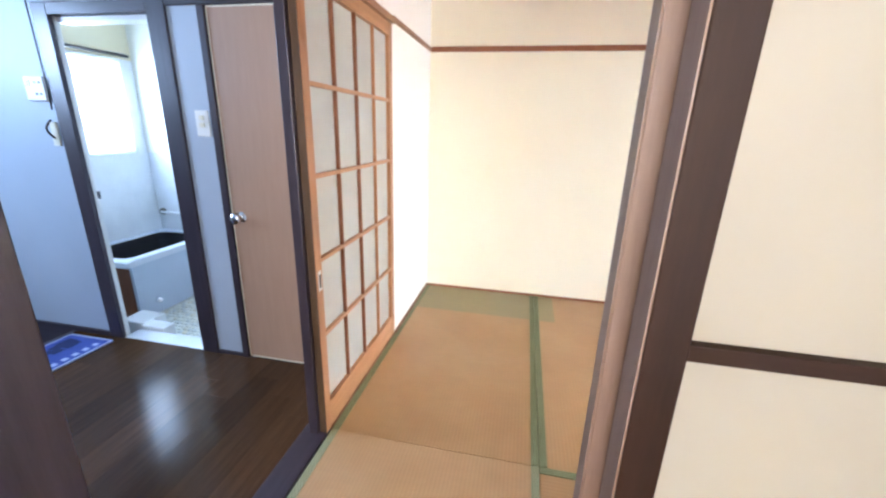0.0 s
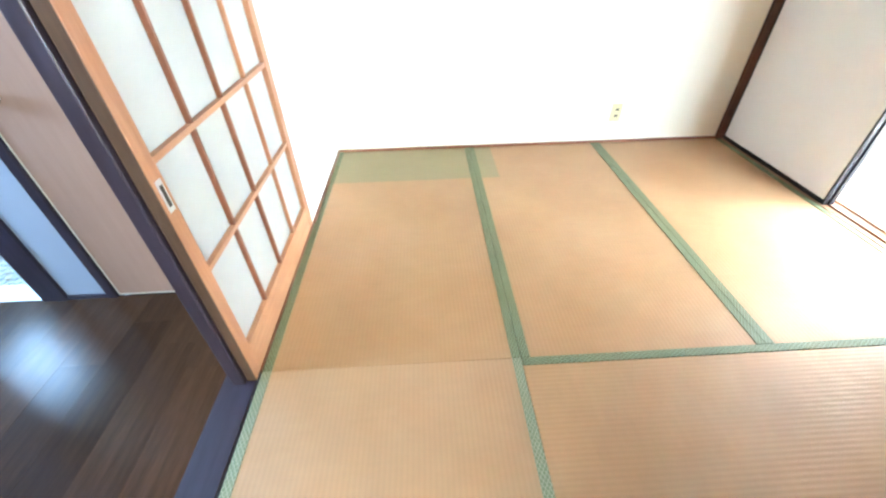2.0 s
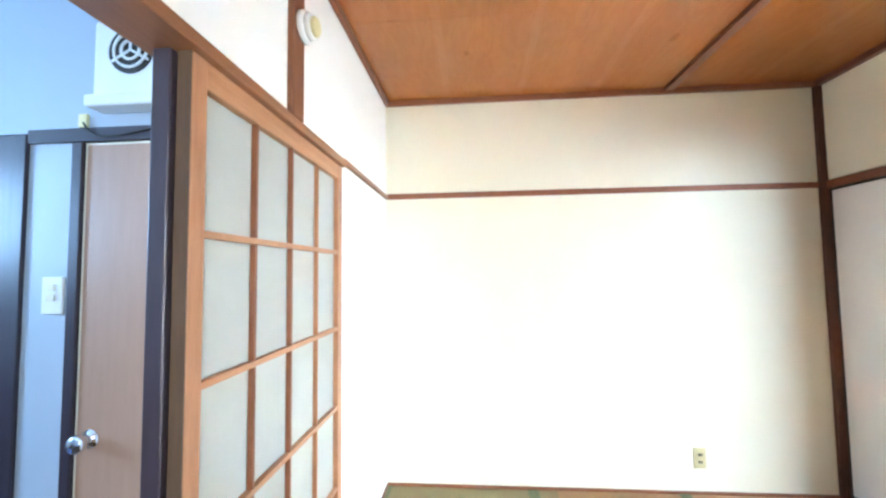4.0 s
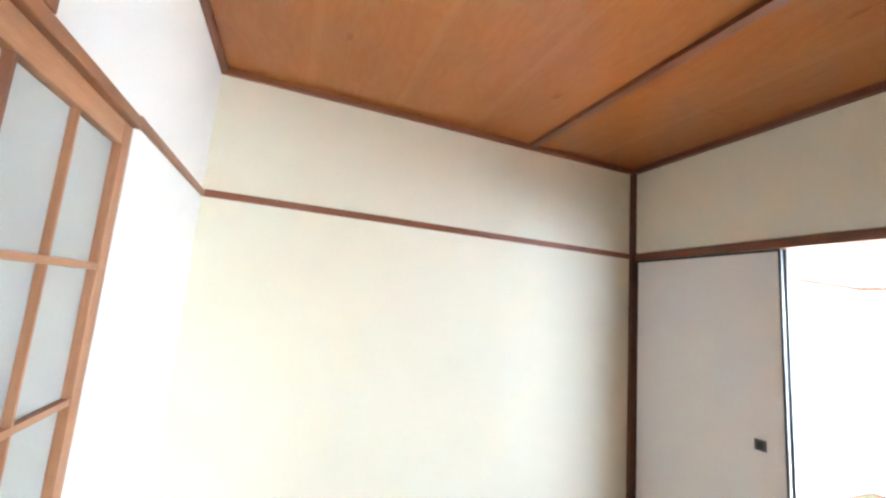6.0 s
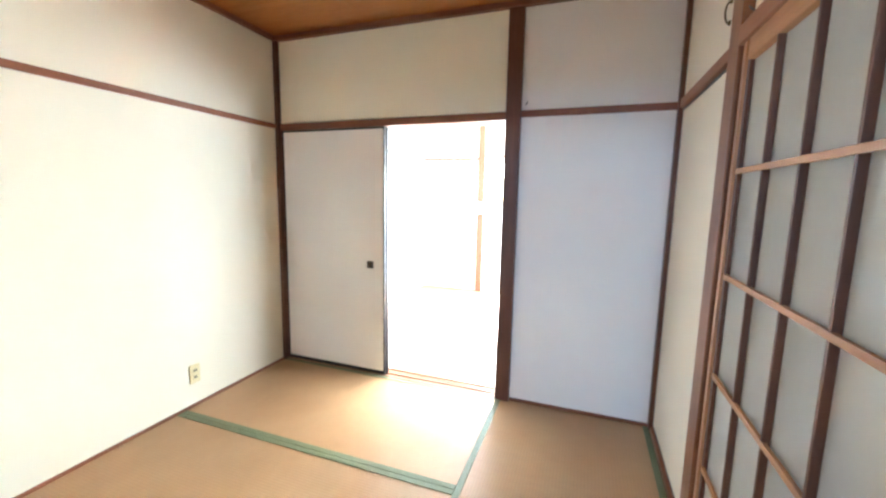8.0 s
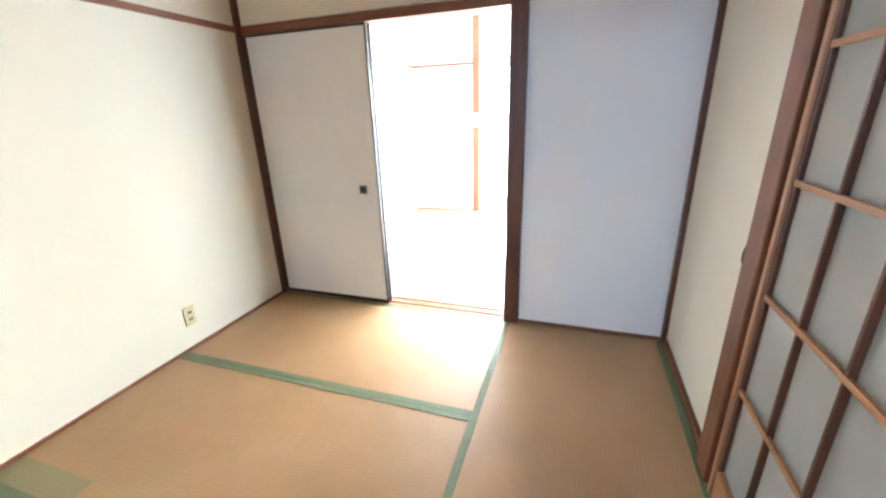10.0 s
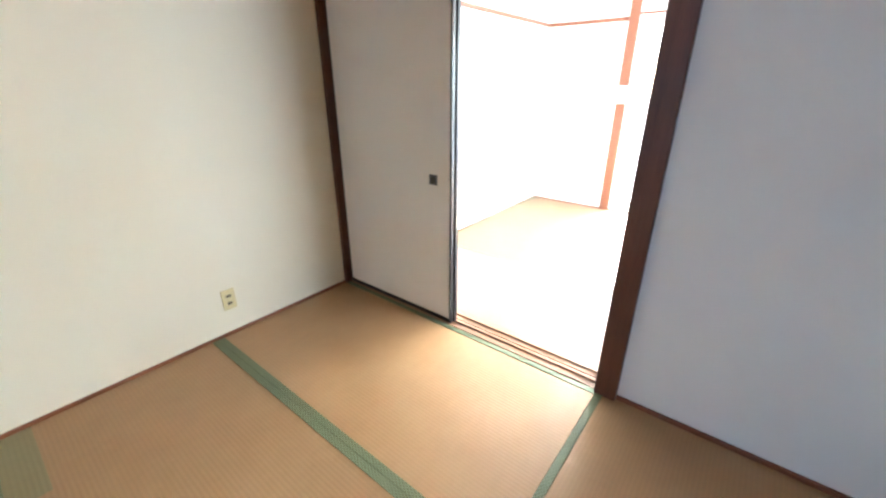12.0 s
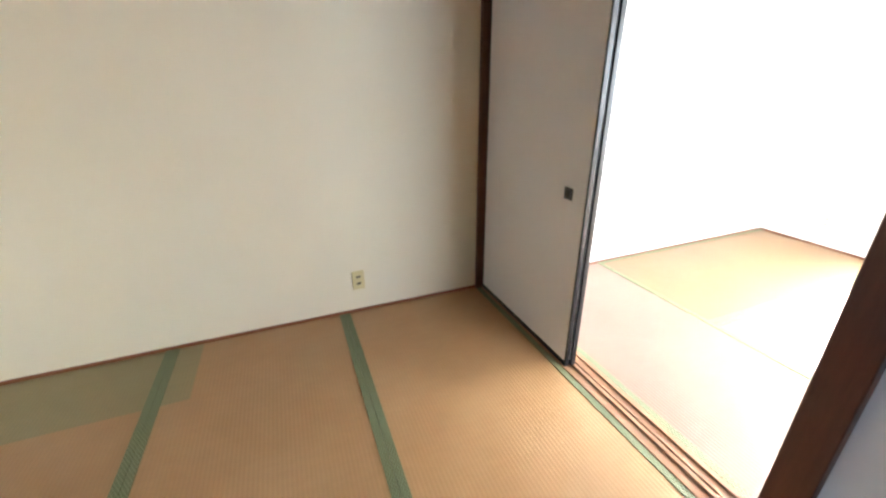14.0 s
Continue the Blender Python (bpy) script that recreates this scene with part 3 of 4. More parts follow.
closet = paper_door("closet_door", 1.783, 2.608, -0.072, -0.05, 0.024, 1.784, "X", CLOSET, "cream papered closet door with a small handle", "closet door")
ring_pull(closet, 1.845, -0.05, 0.81)
cupboard = paper_door("cupboard_door", 1.783, 2.608, -0.072, -0.05, 1.832, 2.40, "X", CLOSET, "cream papered upper cupboard door", "cupboard door", 0.006)
ring_pull(cupboard, 1.955, -0.05, 1.975)

# ---- small fittings of the tatami room ----


def wall_outlet(label, x, y, z, normal):
    """A two-gang outlet plate on a wall that faces normal ('S' or 'W')."""
    ob = thing("wall_outlet", (x, y, z), label, "outlet")
    if normal == "S":
        part("plate", box(x - 0.034, x + 0.034, y - 0.008, y, z - 0.058, z + 0.058, 0.003), PLASTIC, ob)
        for dz in (-0.02, 0.022):
            s = part("socket", box(x - 0.015, x + 0.015, y - 0.0105, y - 0.0075, z + dz - 0.013, z + dz + 0.013, 0.002), PLASTIC, ob)
            for dx in (-0.0062, 0.0062):
                part("slot", box(x + dx - 0.005, x + dx + 0.005, y - 0.0112, y - 0.0103, z + dz - 0.007, z + dz + 0.007), SLOT, s)
    else:
        part("plate", box(x - 0.008, x, y - 0.034, y + 0.034, z - 0.058, z + 0.058, 0.003), IVORY, ob)
        for dz in (-0.02, 0.022):
            part("socket", box(x - 0.0105, x - 0.0075, y - 0.014, y + 0.014, z + dz - 0.012, z + dz + 0.012, 0.002), PLASTIC, ob)
    return ob


wall_outlet("yellowed ivory double outlet on the cream wall", 1.858, N, 0.203, "S")


def heat_detector(x, y, z):
    ob = thing("heat_detector", (x, y, z), "round white plastic detector on the short post", "detector")
    m = Matrix.Translation((x, y, z)) @ pose(0, 0, 0, 0, 90, 0)
    part("base", turned([(0.050, 0), (0.052, 0.006), (0.050, 0.016), (0.040, 0.019)], m), WHITEPL, ob)
    part("neck", turned([(0.041, 0.019), (0.041, 0.034), (0.036, 0.037)], m), WHITEPL, ob)
    part("cap", turned([(0.030, 0.037), (0.031, 0.046), (0.026, 0.052), (0.012, 0.056)], m), PLASTIC, ob, "yellowed plastic cap")


heat_detector(0.017, 1.300, 2.112)


def ceiling_socket(x, y):
    ob = thing("ceiling_socket", (x, y, CZ), "small ivory plastic lamp socket on the ceiling", "lamp socket")
    part("body", box(x - 0.022, x + 0.022, y - 0.03, y + 0.03, CZ - 0.028, CZ, 0.004), PLASTIC, ob)
    part("slot", box(x - 0.004, x + 0.004, y - 0.018, y + 0.018, CZ - 0.0295, CZ - 0.0278), SLOT, ob)


ceiling_socket(1.308, 1.298)


def hook(x, y, z, dx, dy, label):
    ob = thing("wall_hook", (x, y, z), label, "hook")
    pts = [(x + dx * 0.03 * k / 6, y + dy * 0.03 * k / 6, z + 0.012 * (k / 6) ** 3) for k in range(7)]
    part("shank", tube(pts, 0.0025, 8), STEEL, ob)


hook(2.652, 0.765, 1.856, -1, -0.6, "small bent metal hook on the wall panel")
hook(1.64, S, 1.85, -0.4, 1, "small bent metal hook above the lintel")

# ---- the sunny tatami room ----
BX0, BX1, BY0, BY1 = 2.772, 5.47, -1.0, 2.58
solid("wall_b_north", box(2.785, BX1 + 0.1, BY1, BY1 + 0.14, -0.08, 2.6), WHITEWALL, "white papered wall of the sunny room", "wall")
for name, y0, y1, z0, z1 in (("wall_b_east_north", 1.66, BY1, -0.08, 2.6), ("wall_b_east_south", BY0 - 0.1, -0.9, -0.08, 2.6), ("wall_b_east_head", -0.9, 1.66, 1.84, 2.6), ("wall_b_east_sill", -0.9, 1.66, -0.08, 0.03)):
    solid(name, box(BX1, BX1 + 0.12, y0, y1, z0, z1), WHITEWALL, "white papered wall round the large window", "wall")
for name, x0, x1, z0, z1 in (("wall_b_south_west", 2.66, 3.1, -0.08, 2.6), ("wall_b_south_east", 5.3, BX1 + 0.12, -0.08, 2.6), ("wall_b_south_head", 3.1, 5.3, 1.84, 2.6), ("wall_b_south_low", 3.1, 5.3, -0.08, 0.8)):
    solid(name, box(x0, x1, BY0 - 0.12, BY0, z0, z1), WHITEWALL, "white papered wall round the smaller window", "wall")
solid("wall_b_west", box(2.66, BX0, BY0, -0.161, -0.08, 2.6), WHITEWALL, "white papered wall of the sunny room", "wall")
solid("floor_b", box(2.784, BX1, BY0, BY1, -0.14, -0.056), SUBFLOOR, "boards under the mats of the sunny room", "floor")
# out of view; made white so it bounces less orange light
solid("ceiling_b", box(2.78, BX1, BY0, BY1, CZ, CZ + 0.05), WHITEWALL, "unseen ceiling of the sunny room, white to cut orange bounce", "ceiling")
solid("trim_rail_b_north", box(2.80, BX1 - 0.013, BY1 - 0.013, BY1 + 0.01, 1.80, 1.836, 0.003), ORANGE_X, "honey-brown picture rail", "trim")
solid("trim_rail_b_east", box(BX1 - 0.013, BX1 + 0.01, 1.79, BY1, 1.80, 1.836, 0.003), ORANGE_Y, "honey-brown picture rail", "trim")
solid("trim_rail_b_east_south", box(BX1 - 0.013, BX1 + 0.01, BY0, 1.70, 1.842, 1.862, 0.003), ORANGE_Y, "honey-brown picture rail", "trim")
solid("post_b_east", box(BX1 - 0.03, BX1 + 0.01, 1.701, 1.789, -0.06, CZ - 0.001, 0.004), ORANGE_Z, "honey-brown wooden post", "post")
solid("baseboard_b_north", box(2.79, BX1, BY1 - 0.011, BY1 + 0.01, -0.05, 0.013, 0.002), ORANGE_X, "thin wooden skirting strip", "baseboard")
solid("baseboard_b_east", box(BX1 - 0.011, BX1 - 0.001, BY0, 1.70, -0.05, 0.013, 0.002), ORANGE_Y, "thin wooden skirting strip", "baseboard")
solid("baseboard_b_east_north", box(BX1 - 0.011, BX1 + 0.01, 1.79, BY1 - 0.012, -0.05, 0.013, 0.002), ORANGE_Y, "thin wooden skirting strip", "baseboard")
MB = "tatami mats of the sunny room"
tatami(3.215, 1.69, 1.78, 0.86, 0, TATAMI_DIMMED, BORDER, "straw tatami mat beside the sill, darkened against window glare", MB)
tatami(3.215, -0.095, 1.78, 0.86, 0, TATAMI_DIMMED, BORDER, "straw tatami mat darkened against window glare", MB)
for k in range(4):
    tatami(4.557, 2.134 - k * 0.892, 1.822, 0.89, 90, TATAMI_B if k == 0 else TATAMI_DIMMED, BORDER, "yellowish straw tatami mat" if k == 0 else "straw tatami mat darkened against sun glare", MB)
wall_outlet("ivory outlet on the white wall", BX1, 2.137, 0.203, "W")


def wall_control(x, y, z):
    ob = thing("wall_control", (x, y, z), "white plastic control box on the honey post", "control box")
    part("body", box(x - 0.025, x, y - 0.07, y + 0.06, z - 0.08, z + 0.08, 0.005), WHITEPL, ob)
    part("button", box(x - 0.028, x - 0.0245, y - 0.02, y + 0.02, z - 0.03, z + 0.03, 0.002), PLASTIC, ob)


wall_control(BX1 - 0.03, 1.74, 1.165)


def big_window():
    """The large sliding window of the sunny room."""
    x = BX1 + 0.07
    ob = thing("window_b", (x, 0.38, 0.03), "large aluminium sliding window with clear panes", "window", kind="structure")
    for a, b in ((-0.9, -0.87), (1.63, 1.66)):
        part("window_frame", box(x - 0.05, x + 0.05, a, b, 0.03, 1.84, 0.002), ALU, ob)
    for a, b in ((0.03, 0.06), (1.81, 1.84)):
        part("window_frame", box(x - 0.05, x + 0.05, -0.87, 1.63, a, b, 0.002), ALU, ob)
    for y0, y1, dx in ((-0.87, 0.40, -0.018), (0.36, 1.63, 0.018)):
        sash = part("sash", box(x + dx - 0.014, x + dx + 0.014, y0, y0 + 0.035, 0.06, 1.81, 0.002), ALU, ob)
        part("sash_stile", box(x + dx - 0.014, x + dx + 0.014, y1 - 0.035, y1, 0.06, 1.81, 0.002), ALU, sash)
        part("sash_rail", box(x + dx - 0.014, x + dx + 0.014, y0 + 0.035, y1 - 0.035, 0.06, 0.11, 0.002), ALU, sash)
        part("sash_rail", box(x + dx - 0.014, x + dx + 0.014, y0 + 0.035, y1 - 0.035, 1.77, 1.81, 0.002), ALU, sash)
        g = part("pane", box(x + dx - 0.002, x + dx + 0.002, y0 + 0.035, y1 - 0.035, 0.11, 1.77), GLASS, sash)
        g.visible_shadow = False


big_window()


def frosted_window(name, x0, x1, y, z0, z1, label):
    """A two-light sliding window with frosted panes, in a wall along x."""
    ob = thing(name, ((x0 + x1) / 2, y, z0), label, "window", kind="structure")
    e, mid = 0.03, (x0 + x1) / 2
    for a, b in ((x0, x0 + e), (x1 - e, x1), (mid - e / 2, mid + e / 2)):
        part("window_frame", box(a, b, y - 0.04, y + 0.04, z0, z1, 0.002), ALU, ob)
    lights = ((x0 + e, mid - e / 2), (mid + e / 2, x1 - e))
    for a, b in ((z0, z0 + e), (z1 - e, z1)):
        for c, d in lights:
            part("window_frame", box(c, d, y - 0.04, y + 0.04, a, b, 0.002), ALU, ob)
    for c, d in lights:
        part("pane", box(c, d, y - 0.002, y + 0.002, z0 + e, z1 - e), BATHGLASS, ob)


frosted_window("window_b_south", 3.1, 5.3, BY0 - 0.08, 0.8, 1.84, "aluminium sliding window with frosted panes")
solid("ground", box(-400, 400, -400, 400, -3.2, -3.0), GROUND, "bare earth outside the house", "ground")

# ---- the kitchen and hall ----
KY = 1.275
for name, x0, x1, z0, z1 in (("wall_k_north_west", -3.0, -1.65, -0.3, 2.6), ("wall_k_north_head", -1.65, -0.9, 1.79, 2.6), ("wall_k_north_panel", -0.9, -0.741, -0.08, 1.752), ("wall_k_north_upper", -0.9, -0.113, 1.80, 2.6)):
    solid(name, box(x0, x1, KY, KY + 0.09, z0, z1), GREYWALL, "pale blue-grey painted wall", "wall")
solid("wall_k_west", box(-3.12, -3.0, -1.8, KY + 0.09, -0.3, 2.6), GREYWALL, "pale blue-grey painted wall", "wall")
# south opening added to hold the lamp; no window is known here
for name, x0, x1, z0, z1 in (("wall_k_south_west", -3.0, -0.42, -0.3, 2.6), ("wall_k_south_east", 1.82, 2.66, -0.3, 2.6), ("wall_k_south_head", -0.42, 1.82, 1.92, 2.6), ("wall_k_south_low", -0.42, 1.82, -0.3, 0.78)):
    solid(name, box(x0, x1, -1.92, -1.8, z0, z1), GREYWALL, "pale blue-grey painted wall round the added south window", "wall")
frosted_window("window_south_added", -0.42, 1.82, -1.87, 0.78, 1.92, "unseen frosted window added to house the south lamp")
solid("wall_k_east", box(2.54, 2.659, -1.8, -0.161, -0.3, 2.6), GREYWALL, "pale blue-grey painted wall", "wall")
solid("ceiling_k", box(-3.0, -0.101, -1.8, KY, CZ, CZ + 0.05), WHITEWALL, "white papered kitchen ceiling", "ceiling")
solid("ceiling_k_south", box(-0.1, 2.66, -1.8, -0.161, CZ, CZ + 0.05), WHITEWALL, "white papered kitchen ceiling", "ceiling")
solid("jamb_bath_west", box(-1.65, -1.56, KY - 0.012, KY + 0.012, -0.02, 1.785, 0.003), DARK, "dark stained door jamb", "door frame")
solid("jamb_bath_east", box(-1.0, -0.901, KY - 0.012, KY + 0.1, -0.02, 1.785, 0.003), DARK, "dark stained door jamb", "door frame")
solid("trim_head_bath", box(-1.56, -1.0, KY - 0.012, KY + 0.1, 1.73, 1.785, 0.003), DARK_X, "dark stained door head", "door frame")
solid("jamb_toilet", box(-0.74, -0.704, KY - 0.010, KY + 0.09, -0.02, 1.752, 0.003), DARK, "dark stained door jamb", "door frame")
solid("trim_head_toilet", box(-0.9, -0.113, KY - 0.010, KY + 0.09, 1.753, 1.799, 0.003), DARK_X, "dark stained door head", "door frame")
solid("baseboard_k", box(-0.9, -0.741, KY - 0.008, KY + 0.01, -0.02, 0.018, 0.002), DARK_X, "dark skirting strip", "baseboard")
solid("step_front", box(-1.94, -1.905, -0.1, KY, -0.3, 0.0, 0.004), DARK_Y, "dark wooden step edge of the entrance", "step")
solid("floor_entrance", box(-3.0, -1.941, -0.1, KY, -0.3, -0.16), CONCRETE, "grey concrete entrance floor", "floor")
solid("step_side", box(-3.0, -1.905, -0.14, -0.101, -0.3, 0.0, 0.004), DARK_X, "dark wooden step edge of the entrance", "step")
solid("baseboard_entrance", box(-3.0, -1.651, KY - 0.012, KY + 0.01, -0.16, 0.03, 0.002), DARK_X, "dark skirting of the entrance wall", "baseboard")
solid("floor_k_base", box(-3.0, 2.54, -1.8, KY, -0.34, -0.301), SUBFLOOR, "base under the kitchen floor", "floor")

door = thing("toilet_door", (-0.4, KY, 0.01), "brown veneered toilet door, closed", "door", kind="structure")
part("leaf", box(-0.70, -0.115, KY + 0.002, KY + 0.038, 0.005, 1.75, 0.002), TOILETDOOR, door)
for a, b, c, d in ((-0.70, -0.694, 0.005, 1.75), (-0.121, -0.115, 0.005, 1.75), (-0.694, -0.121, 1.743, 1.75), (-0.694, -0.121, 0.005, 0.012)):
    part("edge_band", box(a, b, KY + 0.0004, KY + 0.0016, c, d), IVORY, door, "pale edging strip")
knob = part("knob_rose", turned([(0.030, 0), (0.030, 0.004), (0.016, 0.008), (0.014, 0.012), (0.014, 0.02), (0.022, 0.026), (0.027, 0.034), (0.027, 0.05), (0.022, 0.056)],
            Matrix.Translation((-0.65, KY + 0.002, 0.808)) @ pose(0, 0, 0, 90, 0, 0)), CHROME, door, "round chrome door knob")
part("lock_button", turned([(0.005, 0), (0.005, 0.004)], Matrix.Translation((-0.65, KY - 0.054, 0.808)) @ pose(0, 0, 0, 90, 0, 0), 12), STEEL, knob)


def light_switch(x, y, z):
    ob = thing("light_switch", (x, y, z), "white double light switch on the grey wall", "light switch")
    part("plate", box(x - 0.036, x + 0.036, y - 0.009, y, z - 0.06, z + 0.06, 0.003), WHITEPL, ob)
    for dz in (0.026, -0.006):
        part("rocker", box(x - 0.013, x + 0.013, y - 0.014, y - 0.0085, z + dz - 0.011, z + dz + 0.011, 0.002), IVORY, ob)


light_switch(-0.79, KY, 1.255)


def boiler_remote(x, y, z):
    ob = thing("boiler_remote", (x, y, z), "white plastic boiler remote on the grey wall", "remote control")
    body = part("body", box(x - 0.062, x + 0.062, y - 0.018, y, z - 0.058, z + 0.058, 0.004), WHITEPL, ob)
    part("display", box(x - 0.05, x - 0.022, y - 0.0195, y - 0.0178, z + 0.012, z + 0.04), STEEL, body)
    for dx in (0.0, 0.028):
        for dz in (0.03, -0.025):
            part("button", box(x + dx, x + dx + 0.016, y - 0.0205, y - 0.0178, z + dz - 0.006, z + dz + 0.006, 0.0015), STEEL, body)


boiler_remote(-1.74, KY, 1.40)


def coat_hook(x, y, z):
    ob = thing("coat_hook", (x, y, z), "dark metal hook on an ivory base", "hook")
    part("base", box(x - 0.02, x + 0.025, y - 0.008, y, z - 0.07, z + 0.05, 0.004), IVORY, ob)
    pts = [(x, y - 0.008 - 0.03 * math.sin(math.pi * k / 8), z + 0.06 - 0.09 * k / 8) for k in range(9)]
    part("hook", tube(pts, 0.005, 8), STEEL, ob)


coat_hook(-1.70, KY, 1.19)


def gas_alarm(x, y, z):
    """A box with a round louvred grille and a sloping lower lip."""
    ob = thing("gas_alarm", (x, y, z), "white wall box with a round dark grille", "wall unit")
    body = part("body", box(x - 0.11, x + 0.11, y - 0.055, y, z - 0.12, z + 0.14, 0.012), WHITEPL, ob)
    part("lip", box(x - 0.12, x + 0.12, y - 0.075, y, z - 0.145, z - 0.105, 0.01), WHITEPL, ob)
    m = Matrix.Translation((x + 0.02, y - 0.055, z + 0.035)) @ pose(0, 0, 0, 90, 0, 0)
    grille = part("grille", turned([(0.075, -0.002), (0.075, 0.002), (0.07, 0.003)], m), SLOT, ob, "dark round grille")
    for r in (0.03, 0.055):
        ring = [(x + 0.02 + r * math.cos(2 * math.pi * k / 24), y - 0.06, z + 0.035 + r * math.sin(2 * math.pi * k / 24)) for k in range(25)]
        part("ring", tube(ring, 0.0045, 8), WHITEPL, grille)
    for k in range(3):
        a = math.pi / 2 + k * 2 * math.pi / 3
        part("spoke", tube([(x + 0.02, y - 0.06, z + 0.035), (x + 0.02 + 0.07 * math.cos(a), y - 0.06, z + 0.035 + 0.07 * math.sin(a))], 0.004, 8), WHITEPL, grille)


gas_alarm(-0.52, KY, 1.985)
lead = thing("remote_cable", (-1.665, KY, 1.3), "thin grey cable running down beside the door jamb", "cable")
part("wire", tube([(-1.70, KY - 0.006, 2.42), (-1.69, KY - 0.008, 2.0), (-1.672, KY - 0.01, 1.8), (-1.668, KY - 0.012, 1.6), (-1.664, KY - 0.012, 1.42), (-1.672, KY - 0.01, 1.3)], 0.004, 8), STEEL, lead)
cord = [(-0.70, KY - 0.012, 1.815), (-0.68, KY - 0.016, 1.785), (-0.64, KY - 0.016, 1.765), (-0.58, KY - 0.016, 1.766), (-0.5, KY - 0.016, 1.778), (-0.42, KY - 0.016, 1.79)]
cable = thing("cable", (-0.7, KY, 1.8), "thin dark cable drooping along the door head", "cable")
part("wire", tube(cord, 0.003, 8), SLOT, cable)
part("clip", box(-0.72, -0.69, KY - 0.012, KY, 1.80, 1.845, 0.003), PLASTIC, cable, "ivory plastic clip")


def door_mat(x0, x1, y0, y1):
    ob = thing("door_mat", ((x0 + x1) / 2, (y0 + y1) / 2, 0), "blue printed kitchen mat with a pale border line", "mat")
    part("woven_body", box(x0, x1, y0, y1, 0.0005, 0.010, 0.003), MATBLUE, ob)
    for a, b, c, d in ((x0, x1, y0, y0 + 0.012), (x0, x1, y1 - 0.012, y1), (x0, x0 + 0.012, y0 + 0.012, y1 - 0.012), (x1 - 0.012, x1, y0 + 0.012, y1 - 0.012)):
        part("edge_band", box(a, b, c, d, 0.0006, 0.0115, 0.002), MATWHITE, ob)
    blot = bmesh.new()
    for k in range(9):
        cx, cy, r = x0 + 0.10 + random.uniform(-0.04, 0.05), y1 - 0.14 + random.uniform(-0.08, 0.06), random.uniform(0.015, 0.035)
        box(cx - r, cx + r, cy - r, cy + r * 1.3, 0.0095, 0.0108 + k * 0.00008, 0.0, blot)
    part("print", blot, MATDARK, ob, "dark printed motif")
    for k in range(9):
        y = y0 + 0.05 + k * (y1 - y0 - 0.1) / 8.5
        part("lettering_bar", box(x1 - 0.065, x1 - 0.035, y, y + 0.026, 0.0095, 0.0112), MATWHITE, ob, "pale bar of unreadable print")


door_mat(-1.88, -1.572, 0.66, 1.216)

# entrance door with a frosted upper light
ent = thing("door_entrance", (-2.99, 0.55, -0.16), "grey steel entrance door with a frosted upper pane", "door", kind="structure")
part("leaf", box(-2.999, -2.96, -0.05, 0.85, -0.16, 1.46, 0.003), ALU, ent)
part("transom", box(-2.999, -2.975, -0.15, 0.85, 1.48, 2.03), BATHGLASS, ent)

# toilet room behind the closed door
solid("wall_toilet_north", box(-0.70, -0.101, 2.33, 2.33 + 0.08, -0.1, 2.45), WHITEWALL, "white wall of the closed toilet room", "wall")
solid("floor_toilet", box(-0.70, -0.101, KY + 0.04, 2.33, -0.1, -0.001), SUBFLOOR, "floor of the closed toilet room", "floor")
solid("ceiling_toilet", box(-0.70, -0.101, KY + 0.09, 2.33, 2.4, 2.45), WHITEWALL, "ceiling of the closed toilet room", "ceiling")

# ---- bathroom ----
FX, FN, FZ = -2.30, 2.33, -0.06
solid("floor_bath", box(FX, -0.80, KY + 0.1, FN, FZ - 0.1, FZ - 0.004), plain("bath_grout", (0.55, 0.53, 0.45), 0.6), "grouted bathroom floor", "floor")
for name, y0, y1, z0, z1 in (("wall_bath_west_low", KY + 0.09, FN, -0.16, 1.0), ("wall_bath_west_high", KY + 0.09, FN, 1.69, 2.4), ("wall_bath_west_pier", 2.24, FN, 1.0, 1.69)):
    solid(name, box(FX - 0.1, FX, y0, y1, z0, z1), TILE if z0 < 1.5 else BATHUP, "bathroom wall, white below and cream above", "wall")
solid("wall_bath_west_south", box(FX - 0.1, FX, KY + 0.09, 1.42, 1.0, 1.69), TILE, "white bathroom wall beside the window", "wall")
solid("wall_bath_north_low", box(FX - 0.1, -0.78, FN, FN + 0.1, -0.16, 1.0), TILE, "white tiled bathroom wall", "wall")
solid("wall_bath_north_high", box(FX - 0.1, -0.78, FN, FN + 0.1, 1.0, 2.4), BATHCREAM, "cream painted upper bathroom wall", "wall")
solid("wall_bath_east", box(-0.8, -0.7, KY + 0.1, FN, -0.16, 2.4), TILE, "white bathroom wall", "wall")
solid("ceiling_bath", box(FX - 0.1, -0.7, KY + 0.09, FN + 0.1, 2.2, 2.25), WHITEWALL, "white bathroom ceiling", "ceiling")
solid("trim_tile_edge", box(FX, -0.8, FN - 0.006, FN + 0.01, 0.995, 1.008), TILE, "rounded edge of the white tiling", "trim")
solid("frame_bath_door", box(-1.65, -1.562, KY + 0.013, KY + 0.04, -0.02, 1.785, 0.003), WHITEPL, "white inner door frame", "door frame")
solid("frame_bath_head", box(-1.56, -1.0, KY + 0.02, KY + 0.09, 1.705, 1.729, 0.003), WHITEPL, "white inner door head", "door frame")
solid("threshold_bath", box(-1.56, -1.0, KY - 0.004, KY + 0.1, -0.16, 0.003, 0.003), ALU, "pale metal bathroom threshold", "threshold")
catch = solid("door_catch", box(-1.5625, -1.558, KY + 0.03, KY + 0.045, 0.84, 0.88, 0.001), STEEL, "small dark metal catch on the white door frame", "catch", "", (-1.56, KY + 0.035, 0.86))
curb = bmesh.new()
